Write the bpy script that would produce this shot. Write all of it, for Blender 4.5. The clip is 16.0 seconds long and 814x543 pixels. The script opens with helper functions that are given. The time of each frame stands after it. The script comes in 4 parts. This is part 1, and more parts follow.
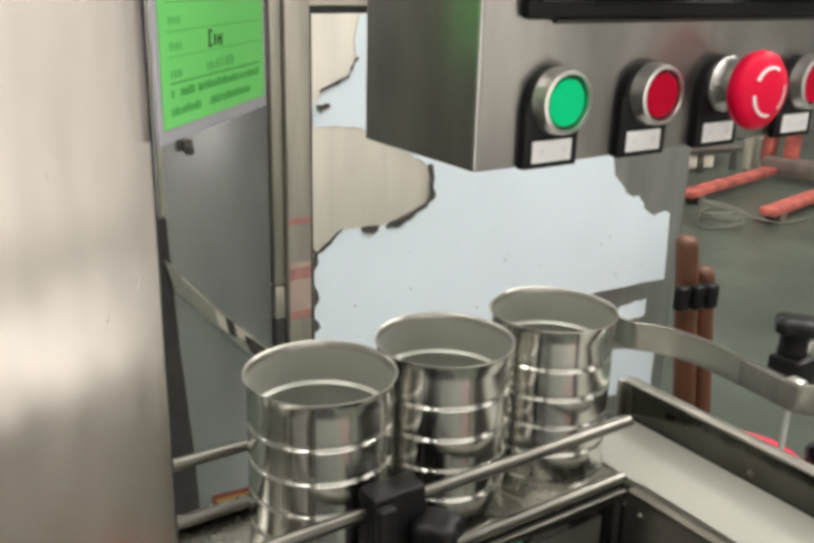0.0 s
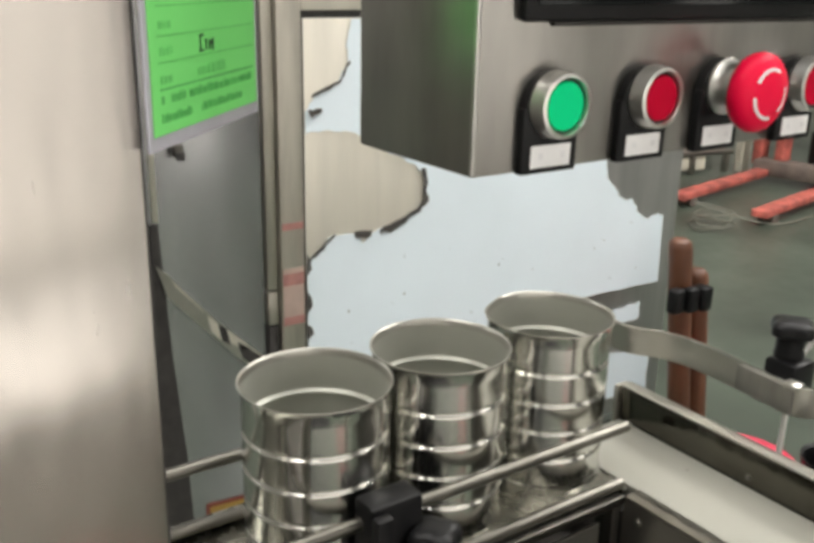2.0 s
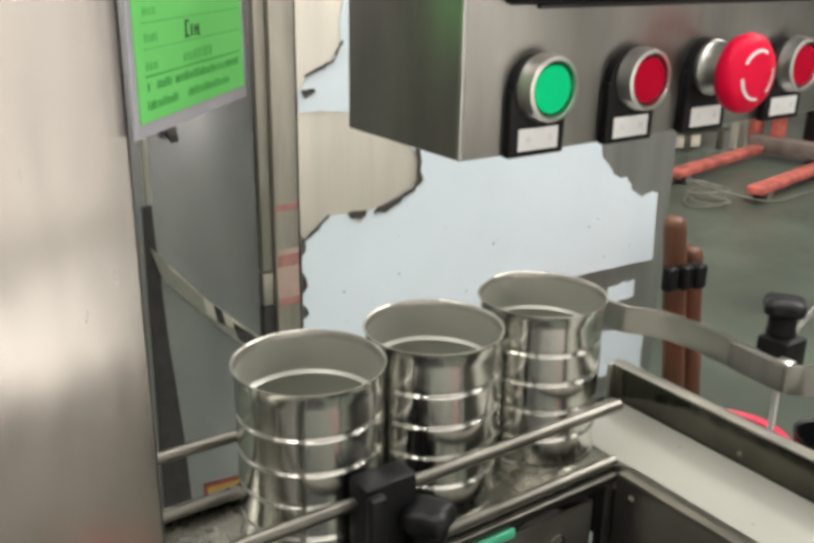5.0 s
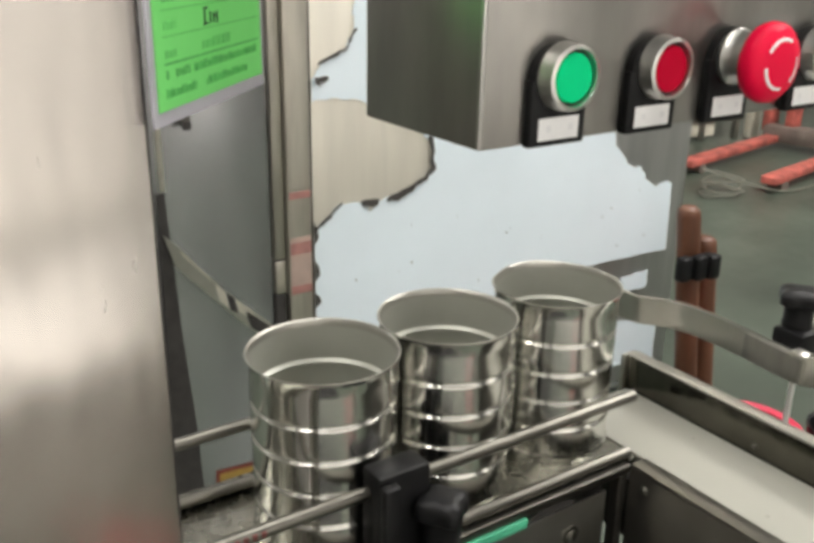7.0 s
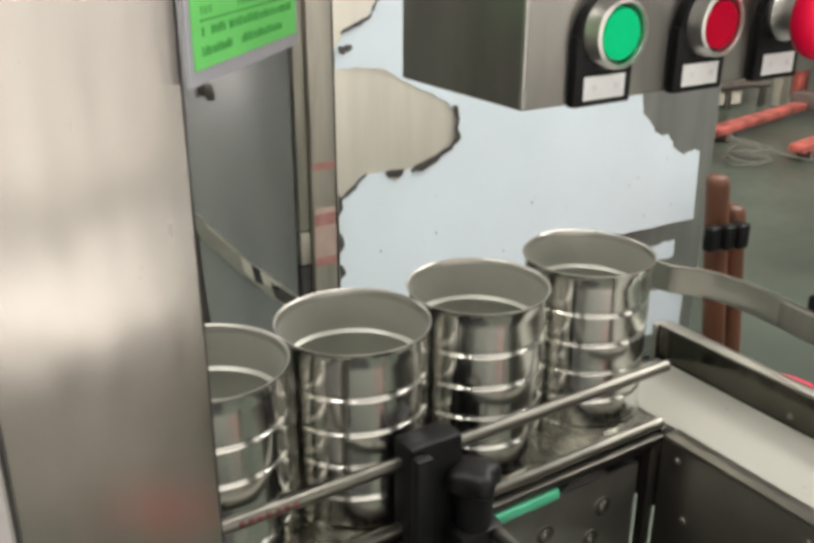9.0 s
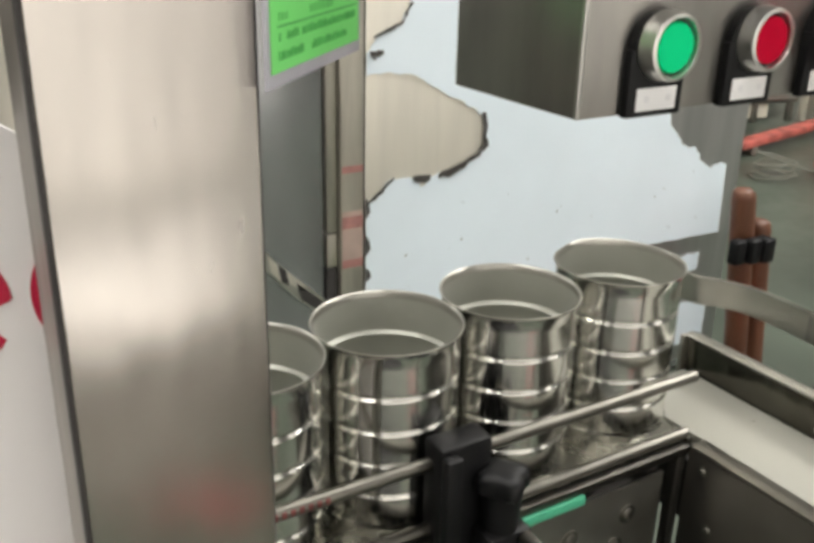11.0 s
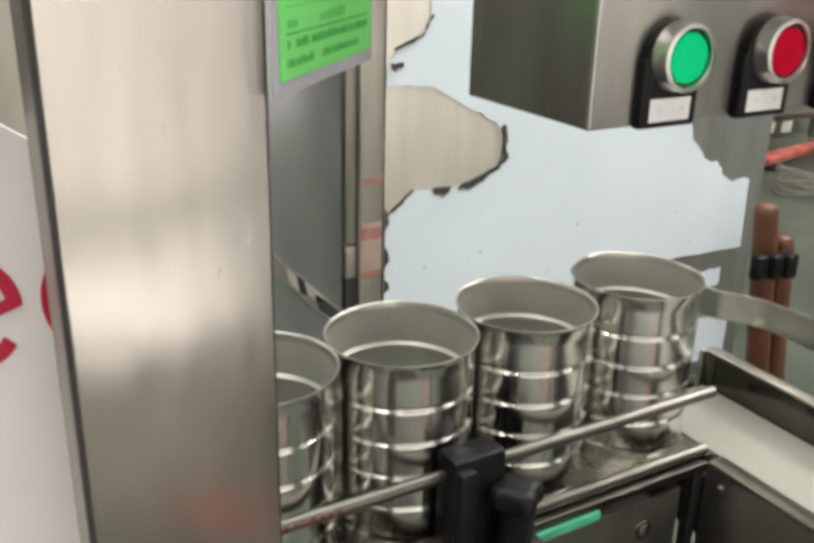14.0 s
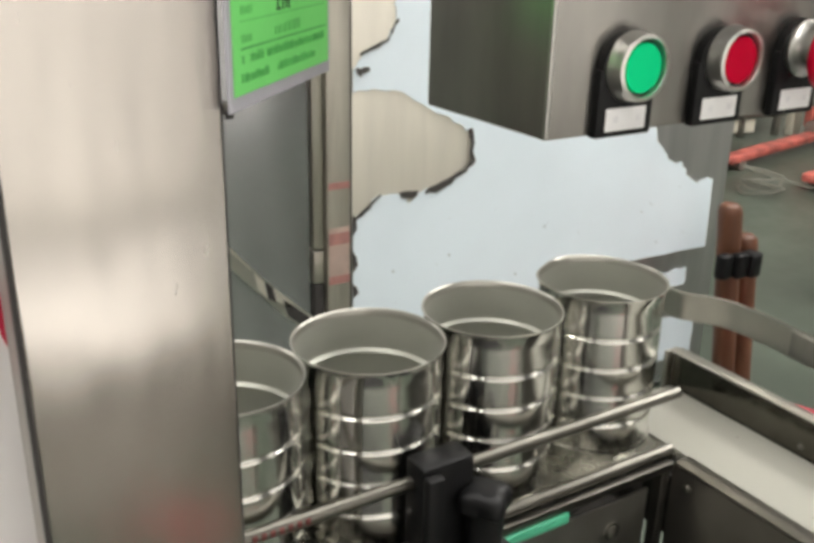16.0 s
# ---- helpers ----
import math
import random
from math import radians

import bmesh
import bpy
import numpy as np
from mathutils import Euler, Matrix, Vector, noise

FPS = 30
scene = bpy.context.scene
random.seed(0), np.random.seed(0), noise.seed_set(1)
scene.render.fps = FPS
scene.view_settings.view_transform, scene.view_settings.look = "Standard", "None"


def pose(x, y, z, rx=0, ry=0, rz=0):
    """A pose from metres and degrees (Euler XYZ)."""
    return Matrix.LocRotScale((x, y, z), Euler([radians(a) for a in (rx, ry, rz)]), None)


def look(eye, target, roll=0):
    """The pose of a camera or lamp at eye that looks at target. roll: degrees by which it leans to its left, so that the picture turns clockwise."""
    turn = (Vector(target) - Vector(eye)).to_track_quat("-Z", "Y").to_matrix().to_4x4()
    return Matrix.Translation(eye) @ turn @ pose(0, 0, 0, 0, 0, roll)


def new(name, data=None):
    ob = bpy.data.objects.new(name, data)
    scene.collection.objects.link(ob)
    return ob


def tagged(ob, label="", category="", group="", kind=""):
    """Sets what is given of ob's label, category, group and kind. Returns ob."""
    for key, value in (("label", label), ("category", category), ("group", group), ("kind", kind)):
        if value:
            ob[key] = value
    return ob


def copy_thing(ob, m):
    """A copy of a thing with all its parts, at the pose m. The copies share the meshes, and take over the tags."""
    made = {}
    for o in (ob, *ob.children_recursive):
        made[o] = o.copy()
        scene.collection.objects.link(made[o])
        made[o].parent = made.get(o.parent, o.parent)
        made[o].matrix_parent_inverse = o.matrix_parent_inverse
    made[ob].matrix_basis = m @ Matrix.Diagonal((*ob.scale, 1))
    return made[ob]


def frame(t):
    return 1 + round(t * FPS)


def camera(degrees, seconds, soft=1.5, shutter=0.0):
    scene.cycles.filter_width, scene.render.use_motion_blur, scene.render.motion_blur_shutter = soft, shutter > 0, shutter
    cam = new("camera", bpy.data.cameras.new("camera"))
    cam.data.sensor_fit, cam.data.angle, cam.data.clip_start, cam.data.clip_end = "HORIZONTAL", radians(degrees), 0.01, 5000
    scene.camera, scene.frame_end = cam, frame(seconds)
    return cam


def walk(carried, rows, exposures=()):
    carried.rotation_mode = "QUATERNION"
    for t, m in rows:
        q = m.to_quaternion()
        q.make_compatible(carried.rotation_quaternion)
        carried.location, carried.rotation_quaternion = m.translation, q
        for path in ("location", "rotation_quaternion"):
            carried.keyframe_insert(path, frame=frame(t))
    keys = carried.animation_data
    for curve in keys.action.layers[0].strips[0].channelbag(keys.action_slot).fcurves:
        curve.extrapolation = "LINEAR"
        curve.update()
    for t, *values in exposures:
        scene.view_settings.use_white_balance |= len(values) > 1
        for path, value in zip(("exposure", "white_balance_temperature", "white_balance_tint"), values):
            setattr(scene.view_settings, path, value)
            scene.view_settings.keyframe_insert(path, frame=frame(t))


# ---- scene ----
SOFT = 3.9
cam = camera(48.64, 16.0, soft=SOFT)
ROWS = [  # seconds, eye x y z, yaw, pitch, roll
    (0, -0.0000, -0.0000, 1.3500, -33.74, -18.71, -1.48),
    (0.5, -0.0033, -0.0045, 1.3519, -34.24, -18.01, -1.53),
    (1, -0.0040, -0.0028, 1.3550, -34.44, -17.68, -1.33),
    (1.5, -0.0017, -0.0001, 1.3534, -34.60, -17.83, -1.14),
    (2, 0.0033, 0.0085, 1.3490, -34.32, -18.44, -1.21),
    (2.5, -0.0004, 0.0026, 1.3527, -34.07, -18.79, -0.99),
    (3, -0.0011, 0.0028, 1.3512, -34.02, -19.02, -0.96),
    (3.5, 0.0012, 0.0056, 1.3512, -34.54, -19.23, -0.88),
    (6, 0.0057, 0.0054, 1.3523, -34.54, -20.16, -0.87),
    (6.5, 0.0034, 0.0072, 1.3524, -34.13, -20.36, -0.90),
    (7, 0.0046, 0.0101, 1.3516, -33.91, -20.53, -0.96),
    (7.5, 0.0022, 0.0136, 1.3513, -33.56, -20.74, -1.25),
    (8, 0.0019, 0.0165, 1.3496, -33.25, -21.02, -1.32),
    (8.5, 0.0083, 0.0203, 1.3455, -32.93, -21.70, -0.67),
    (9, 0.0032, 0.0234, 1.3444, -32.75, -22.31, -0.22),
    (11.5, -0.0182, 0.0195, 1.3478, -30.46, -21.65, -1.64),
    (12, -0.0181, 0.0172, 1.3483, -30.14, -21.24, -2.00),
    (12.5, -0.0176, 0.0159, 1.3467, -30.12, -21.21, -1.94),
    (13, -0.0165, 0.0155, 1.3463, -29.91, -21.25, -1.89),
    (13.5, -0.0175, 0.0164, 1.3455, -29.50, -21.25, -1.82),
    (14, -0.0120, 0.0199, 1.3452, -29.66, -21.23, -1.34),
    (14.5, -0.0063, 0.0189, 1.3487, -30.99, -20.95, -1.08),
    (15, -0.0084, 0.0219, 1.3489, -31.63, -20.98, -1.37),
    (15.5, -0.0137, 0.0222, 1.3480, -31.22, -21.15, -1.35),
    (16, -0.0075, 0.0184, 1.3491, -31.70, -21.02, -1.23),
]
walk(cam, [(t, pose(x, y, z, 90 + pitch, roll, yaw)) for t, x, y, z, yaw, pitch, roll in ROWS])

# ---- world, lights, exposure ----
world = bpy.data.worlds.new("world")
scene.world = world
world.use_nodes = True
sky = world.node_tree.nodes.new("ShaderNodeTexSky")
sky.sky_type, sky.sun_disc = "NISHITA", False
sky.sun_elevation, sky.sun_rotation = radians(38), radians(200)
world.node_tree.links.new(sky.outputs[0], world.node_tree.nodes["Background"].inputs[0])
world.node_tree.nodes["Background"].inputs[1].default_value = 0.08
scene.view_settings.exposure = 0.0


def area_lamp(name, place, target, w, h, power, colour):
    data = bpy.data.lights.new(name, "AREA")
    data.shape, data.size, data.size_y, data.energy, data.color = "RECTANGLE", w, h, power, colour
    ob = new(name, data)
    ob.matrix_basis = look(place, target)
    return ob


# Unseen overhead lamps, added to brighten the machine and its reflections.
area_lamp("added_ceiling_glow", (0.4, 0.9, 4.7), (0.4, 0.9, 0), 7.2, 1.3, 54, (1.0, 0.97, 0.93))
area_lamp("added_ceiling_glow", (4.9, 0.2, 4.7), (4.9, 0.2, 0), 1.3, 4.6, 285, (1.0, 0.97, 0.93))
area_lamp("added_ceiling_glow", (-1.2, -1.3, 4.7), (-1.2, -1.3, 0), 6.4, 0.7, 56, (1.0, 0.97, 0.93))
area_lamp("added_ceiling_glow", (-2.4, 4.8, 4.7), (-2.4, 4.8, 0), 4.4, 0.7, 120, (1.0, 0.97, 0.93))


# ---- materials ----
def mat(name, base, rough=0.5, metal=0.0, var=0.12, scale=8.0, bump=0.0, bscale=60.0, stretch=(1, 1, 1),
        rvar=0.0, coat=0.0, aniso=0.0, second=None, spec=0.5, turn=0.0, wave=0.0, wscale=3.0):
    m = bpy.data.materials.new(name)
    m.use_nodes = True
    nt = m.node_tree
    n, l = nt.nodes, nt.links
    b = n["Principled BSDF"]
    b.inputs["Metallic"].default_value = metal
    b.inputs["Coat Weight"].default_value = coat
    b.inputs["Specular IOR Level"].default_value = spec
    b.inputs["Anisotropic"].default_value = aniso
    if aniso:  # turn 0: grain runs up and down, reflections spread sideways; 0.25: they spread up and down
        geo = n.new("ShaderNodeNewGeometry")
        level = n.new("ShaderNodeVectorMath")
        level.operation = "CROSS_PRODUCT"
        level.inputs[1].default_value = (0, 0, 1)
        l.new(geo.outputs["Normal"], level.inputs[0])
        l.new(level.outputs[0], b.inputs["Tangent"])
        b.inputs["Anisotropic Rotation"].default_value = turn
    tc = n.new("ShaderNodeTexCoord")
    mp = n.new("ShaderNodeMapping")
    mp.inputs["Scale"].default_value = stretch
    l.new(tc.outputs["Object"], mp.inputs[0])
    big = n.new("ShaderNodeTexNoise")
    big.inputs["Scale"].default_value, big.inputs["Detail"].default_value = scale, 6
    l.new(mp.outputs[0], big.inputs["Vector"])
    fine = n.new("ShaderNodeTexNoise")
    fine.inputs["Scale"].default_value, fine.inputs["Detail"].default_value = bscale, 4
    l.new(mp.outputs[0], fine.inputs["Vector"])
    mix = n.new("ShaderNodeMix")
    mix.data_type = "RGBA"
    ramp = n.new("ShaderNodeMapRange")
    ramp.inputs[1].default_value, ramp.inputs[2].default_value = 0.3, 0.7
    l.new(big.outputs["Fac"], ramp.inputs[0])
    l.new(ramp.outputs[0], mix.inputs[0])
    lo = [c * (1 - var) for c in base] if second is None else second
    hi = [min(1, c * (1 + var)) for c in base] if second is None else base
    mix.inputs[6].default_value, mix.inputs[7].default_value = (*lo, 1), (*hi, 1)
    mix2 = n.new("ShaderNodeMix")
    mix2.data_type, mix2.blend_type = "RGBA", "MULTIPLY"
    mix2.inputs[0].default_value = min(1, var * 1.5)
    l.new(mix.outputs[2], mix2.inputs[6])
    r2 = n.new("ShaderNodeMapRange")
    r2.inputs[3].default_value, r2.inputs[4].default_value = 0.7, 1.2
    l.new(fine.outputs["Fac"], r2.inputs[0])
    l.new(r2.outputs[0], mix2.inputs[7])
    l.new(mix2.outputs[2], b.inputs["Base Color"])
    rr = n.new("ShaderNodeMapRange")
    rr.inputs[3].default_value, rr.inputs[4].default_value = max(0.02, rough - rvar), min(1, rough + rvar)
    l.new(fine.outputs["Fac"], rr.inputs[0])
    l.new(rr.outputs[0], b.inputs["Roughness"])
    last = None
    if wave:  # slow unevenness of the sheet
        slow = n.new("ShaderNodeTexNoise")
        slow.inputs["Scale"].default_value, slow.inputs["Detail"].default_value = wscale, 1
        wmap = n.new("ShaderNodeMapping")
        wmap.inputs["Scale"].default_value = (1, 1, 0.4)
        l.new(tc.outputs["Object"], wmap.inputs[0])
        l.new(wmap.outputs[0], slow.inputs["Vector"])
        wv = n.new("ShaderNodeBump")
        wv.inputs["Strength"].default_value, wv.inputs["Distance"].default_value = 1.0, wave
        l.new(slow.outputs["Fac"], wv.inputs["Height"])
        last = wv.outputs[0]
    if bump:
        bp = n.new("ShaderNodeBump")
        bp.inputs["Strength"].default_value, bp.inputs["Distance"].default_value = 1.0, bump
        l.new(fine.outputs["Fac"], bp.inputs["Height"])
        if last:
            l.new(last, bp.inputs["Normal"])
        last = bp.outputs[0]
    if last:
        l.new(last, b.inputs["Normal"])
    return m


def glow(name, colour, strength):
    m = bpy.data.materials.new(name)
    m.use_nodes = True
    b = m.node_tree.nodes["Principled BSDF"]
    b.inputs["Base Color"].default_value = (*colour, 1)
    b.inputs["Emission Color"].default_value = (*colour, 1)
    b.inputs["Emission Strength"].default_value = strength
    return m


M = {}
M["brushed"] = mat("brushed_steel", (0.59, 0.553, 0.512), 0.25, 1.0, 0.20, 3.5, 0.0, 40, (7, 7, 0.9), 0.05, 0.0, 0.96, wave=0.0006, wscale=40)
M["box_steel"] = mat("box_steel", (0.36, 0.348, 0.325), 0.38, 1.0, 0.22, 6, 0.00002, 40, (4, 4, 1.0), 0.10, wave=0.0006, wscale=30)
M["edge_steel"] = mat("edge_steel", (0.35, 0.33, 0.30), 0.4, 1.0, 0.15, 6, 0.00003, 30, (8, 8, 1), 0.1)
M["cabinet_steel"] = mat("cabinet_steel", (0.80, 0.765, 0.68), 0.5, 1.0, 0.08, 3, 0.00005, 20, (6, 6, 0.6), 0.08)
M["post_steel"] = mat("post_steel", (0.56, 0.53, 0.465), 0.46, 1.0, 0.16, 5, 0.00005, 20, (6, 6, 0.6), 0.08)
M["grey_panel"] = mat("grey_panel_steel", (0.50, 0.50, 0.51), 0.24, 0.9, 0.18, 1.6, 0.0, 9, (3, 3, 0.5), 0.05, wave=0.003, wscale=5)
M["tin"] = mat("tinplate", (0.68, 0.675, 0.635), 0.135, 1.0, 0.05, 14, 0.0, 90, (1, 1, 1), 0.015, 0.0, 0.92, turn=0.25)
M["lining"] = mat("can_lining", (0.41, 0.415, 0.365), 0.42, 0.45, 0.08, 9, 0.0, 120, (1, 1, 1), 0.05)
M["rail"] = mat("rail_steel", (0.175, 0.168, 0.147), 0.34, 1.0, 0.14, 20, 0.00002, 90, (1, 1, 1), 0.08)
M["deck"] = mat("deck_steel", (0.24, 0.235, 0.20), 0.27, 1.0, 0.14, 9, 0.0, 60, (1, 1, 1), 0.06)
M["guard"] = mat("guard_steel", (0.115, 0.110, 0.092), 0.14, 1.0, 0.25, 14, 0.0, 24, (1, 1, 1), 0.06, wave=0.0035, wscale=26)
M["rod"] = mat("bright_rod", (0.86, 0.85, 0.82), 0.35, 0.4, 0.03, 20)
M["frame_steel"] = mat("dark_frame_steel", (0.115, 0.108, 0.096), 0.34, 0.85, 0.2, 7, 0.00003, 50, (1, 1, 1), 0.1)
M["belt"] = mat("belt_pvc", (0.29, 0.285, 0.248), 0.5, 0.0, 0.05, 5, 0.00006, 240, (1, 1, 1), 0.05)
M["film"] = mat("protective_film", (0.74, 0.83, 0.89), 0.30, 0.0, 0.04, 3, 0.0003, 7, (1, 1, 1), 0.06)
M["film_dark"] = mat("film_tear_dark", (0.06, 0.055, 0.05), 0.5, 0.0, 0.3, 30, 0.0, 90)
M["black"] = mat("black_plastic", (0.007, 0.007, 0.0075), 0.42, 0.0, 0.25, 30, 0.00005, 300, (1, 1, 1), 0.12, spec=0.22)
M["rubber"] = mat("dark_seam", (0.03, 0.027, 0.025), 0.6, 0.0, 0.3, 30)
M["dim_right_steel"] = mat("steel_dim_reflection", (0.43, 0.43, 0.415), 0.42, 0.85, 0.12, 3, 0.00003, 20, (6, 6, 0.6), 0.08)
M["mat"] = mat("dark_reflected_sheet", (0.016, 0.016, 0.017), 0.7, 0.0, 0.2, 6, 0.001, 90)
M["aisle"] = mat("pale_reflected_floor", (0.165, 0.155, 0.14), 0.5, 0.0, 0.16, 0.9, 0.0002, 14, (1, 1, 1), 0.1)
# Unseen south wall, dark so that the cans reflect little.
M["wall_dark"] = mat("dark_reflected_wall", (0.09, 0.09, 0.085), 0.7, 0.0, 0.08, 0.6, 0.0006, 20)
M["screen"] = mat("screen_glass", (0.008, 0.010, 0.010), 0.12, 0.0, 0.2, 10, 0.0, 50, (1, 1, 1), 0.03, spec=0.25)
M["green_cap"] = mat("green_lens", (0.0, 0.60, 0.23), 0.5, 0.0, 0.03, 30, 0.0, 200, (1, 1, 1), 0.03, 0.0, spec=0.1)
M["red_cap"] = mat("red_lens", (0.44, 0.0, 0.022), 0.5, 0.0, 0.03, 30, 0.0, 200, (1, 1, 1), 0.03, 0.0, spec=0.08)
M["estop_red"] = mat("estop_red", (0.78, 0.002, 0.046), 0.42, 0.0, 0.04, 30, 0.0, 200, (1, 1, 1), 0.04, 0.0, spec=0.18)
M["chrome"] = mat("satin_chrome", (0.74, 0.73, 0.70), 0.22, 1.0, 0.06, 30, 0.0, 120, (1, 1, 1), 0.05)
M["strap"] = mat("strap_steel", (0.54, 0.53, 0.485), 0.30, 1.0, 0.14, 9, 0.0, 22, (1, 1, 1), 0.05, wave=0.0006, wscale=18)
M["rim"] = mat("rim_edge", (0.38, 0.372, 0.335), 0.36, 0.9, 0.05, 20)
M["carton"] = mat("pale_carton", (0.74, 0.69, 0.62), 0.7, 0.0, 0.06, 4)
M["ring"] = mat("matt_chrome", (0.66, 0.65, 0.62), 0.33, 1.0, 0.08, 30)
M["label"] = mat("label_white", (0.80, 0.80, 0.80), 0.5, 0.0, 0.03, 90)
M["label_ink"] = mat("label_ink", (0.72, 0.72, 0.73), 0.5, 0.0, 0.05, 90)
M["paper"] = mat("green_paper", (0.19, 0.72, 0.18), 0.55, 0.0, 0.05, 10, 0.0, 90)
M["ink"] = mat("print_ink", (0.08, 0.42, 0.09), 0.6, 0.0, 0.15, 80)
M["faint_ink"] = mat("faint_ink", (0.13, 0.55, 0.13), 0.6, 0.0, 0.1, 80)
M["dark_ink"] = mat("pen_ink", (0.01, 0.03, 0.015), 0.6, 0.0, 0.15, 80)
M["sleeve"] = mat("sleeve_plastic", (0.46, 0.45, 0.50), 0.2, 0.0, 0.12, 20, 0.0, 60, (1, 1, 1), 0.05)
M["green_strip"] = mat("green_wear_strip", (0.08, 0.44, 0.26), 0.4, 0.0, 0.10, 30)
M["yellow"] = mat("sticker_yellow", (0.31, 0.20, 0.045), 0.45, 0.0, 0.12, 40)
M["red_ink"] = mat("sticker_red", (0.17, 0.04, 0.028), 0.5, 0.0, 0.1, 40)
M["red_mark"] = mat("red_marks", (0.62, 0.33, 0.30), 0.5, 0.9, 0.15, 40)
M["pink_band"] = mat("pale_pink", (0.72, 0.56, 0.50), 0.5, 0.9, 0.15, 12)
M["white_sheet"] = mat("white_plastic", (0.86, 0.83, 0.82), 0.42, 0.0, 0.03, 6, 0.0002, 6, (1, 1, 1), 0.05)
M["crimson"] = mat("crimson_print", (0.50, 0.005, 0.045), 0.45, 0.0, 0.05, 30)
M["rail_red"] = mat("red_dash", (0.19, 0.06, 0.055), 0.5, 0.4, 0.3, 60)
M["side_plate"] = mat("side_plate_steel", (0.50, 0.49, 0.44), 0.36, 1.0, 0.2, 9, 0.0, 40, (1, 1, 1), 0.08, wave=0.0006, wscale=30)
M["wood"] = mat("brown_wood", (0.108, 0.042, 0.021), 0.45, 0.0, 0.40, 4, 0.0002, 30, (5, 5, 0.5), 0.1)
M["orange"] = mat("orange_paint", (0.47, 0.12, 0.095), 0.5, 0.0, 0.45, 11, 0.0002, 40, (1, 1, 1), 0.1)
M["worn"] = mat("worn_grey_paint", (0.17, 0.135, 0.115), 0.5, 0.1, 0.3, 9)
M["floor"] = mat("painted_concrete", (0.076, 0.093, 0.072), 0.33, 0.0, 0.34, 1.7, 0.0001, 14, (1, 1, 1), 0.10)
M["wall"] = mat("wall_paint", (0.46, 0.45, 0.42), 0.7, 0.0, 0.06, 0.6, 0.0006, 20)
M["ceiling"] = mat("ceiling_paint", (0.24, 0.235, 0.22), 0.8, 0.0, 0.05, 0.6)
M["cable"] = mat("cable_grey", (0.21, 0.205, 0.17), 0.5, 0.0, 0.1, 20)
M["bar_red"] = mat("reflected_red", (0.42, 0.05, 0.07), 0.5, 0.0, 0.12, 10)
M["pink"] = mat("red_plastic", (0.58, 0.04, 0.085), 0.45, 0.0, 0.10, 10)
M["frame_paint"] = mat("window_frame_paint", (0.70, 0.69, 0.65), 0.5, 0.0, 0.05, 4)
# Glowing panes of added doors; brighter low down to suit the column's reflection.
M["pane_glow"] = glow("glow_pane", (1.0, 0.965, 0.92), 1.22)
M["pane_dim"] = glow("dim_glow_pane", (1.0, 0.965, 0.92), 0.56)
M["tube"] = glow("lamp_diffuser", (1.0, 0.97, 0.92), 5.0)


# ---- mesh tools ----
def box(bm, lo, hi, bevel=0.0, seg=2):
    r = bmesh.ops.create_cube(bm, size=1.0)
    vs = r["verts"]
    c = [(a + b) / 2 for a, b in zip(lo, hi)]
    s = [b - a for a, b in zip(lo, hi)]
    for v in vs:
        v.co = Vector((c[i] + v.co[i] * s[i] for i in range(3)))
    if bevel:
        es = list({e for v in vs for e in v.link_edges})
        bmesh.ops.bevel(bm, geom=es, offset=bevel, segments=seg, affect="EDGES", profile=0.5)
    return bm


def boxed(lo, hi, bevel=0.0, seg=2):
    return box(bmesh.new(), lo, hi, bevel, seg)


def lathe(profile, seg=48, m=None, bm=None):
    """A surface of revolution about z through (radius, height) pairs."""
    bm = bm or bmesh.new()
    rings = []
    for r, z in profile:
        if r < 1e-6:
            rings.append([bm.verts.new((0, 0, z))])
        else:
            rings.append([bm.verts.new((r * math.cos(2 * math.pi * i / seg), r * math.sin(2 * math.pi * i / seg), z)) for i in range(seg)])
    made = [v for ring in rings for v in ring]
    for a, b in zip(rings, rings[1:]):
        for i in range(seg):
            j = (i + 1) % seg
            if len(a) == 1 and len(b) == 1:
                continue
            if len(a) == 1:
                bm.faces.new((a[0], b[j], b[i]))
            elif len(b) == 1:
                bm.faces.new((a[i], a[j], b[0]))
            else:
                bm.faces.new((a[i], a[j], b[j], b[i]))
    if m is not None:
        bmesh.ops.transform(bm, matrix=m, verts=made)
    return bm


def tube(points, radius, seg=10, bm=None):
    """A round bar along points, with closed ends."""
    bm = bm or bmesh.new()
    pts = [Vector(p) for p in points]
    rings = []
    for i, p in enumerate(pts):
        d = (pts[min(i + 1, len(pts) - 1)] - pts[max(i - 1, 0)]).normalized()
        u = d.cross(Vector((0, 0, 1)) if abs(d.z) < 0.95 else Vector((1, 0, 0))).normalized()
        w = d.cross(u)
        rings.append([bm.verts.new(p + radius * (u * math.cos(2 * math.pi * k / seg) + w * math.sin(2 * math.pi * k / seg))) for k in range(seg)])
    for a, b in zip(rings, rings[1:]):
        for k in range(seg):
            bm.faces.new((a[k], a[(k + 1) % seg], b[(k + 1) % seg], b[k]))
    bm.faces.new(rings[0][::-1])
    bm.faces.new(rings[-1])
    bmesh.ops.recalc_face_normals(bm, faces=bm.faces)
    return bm


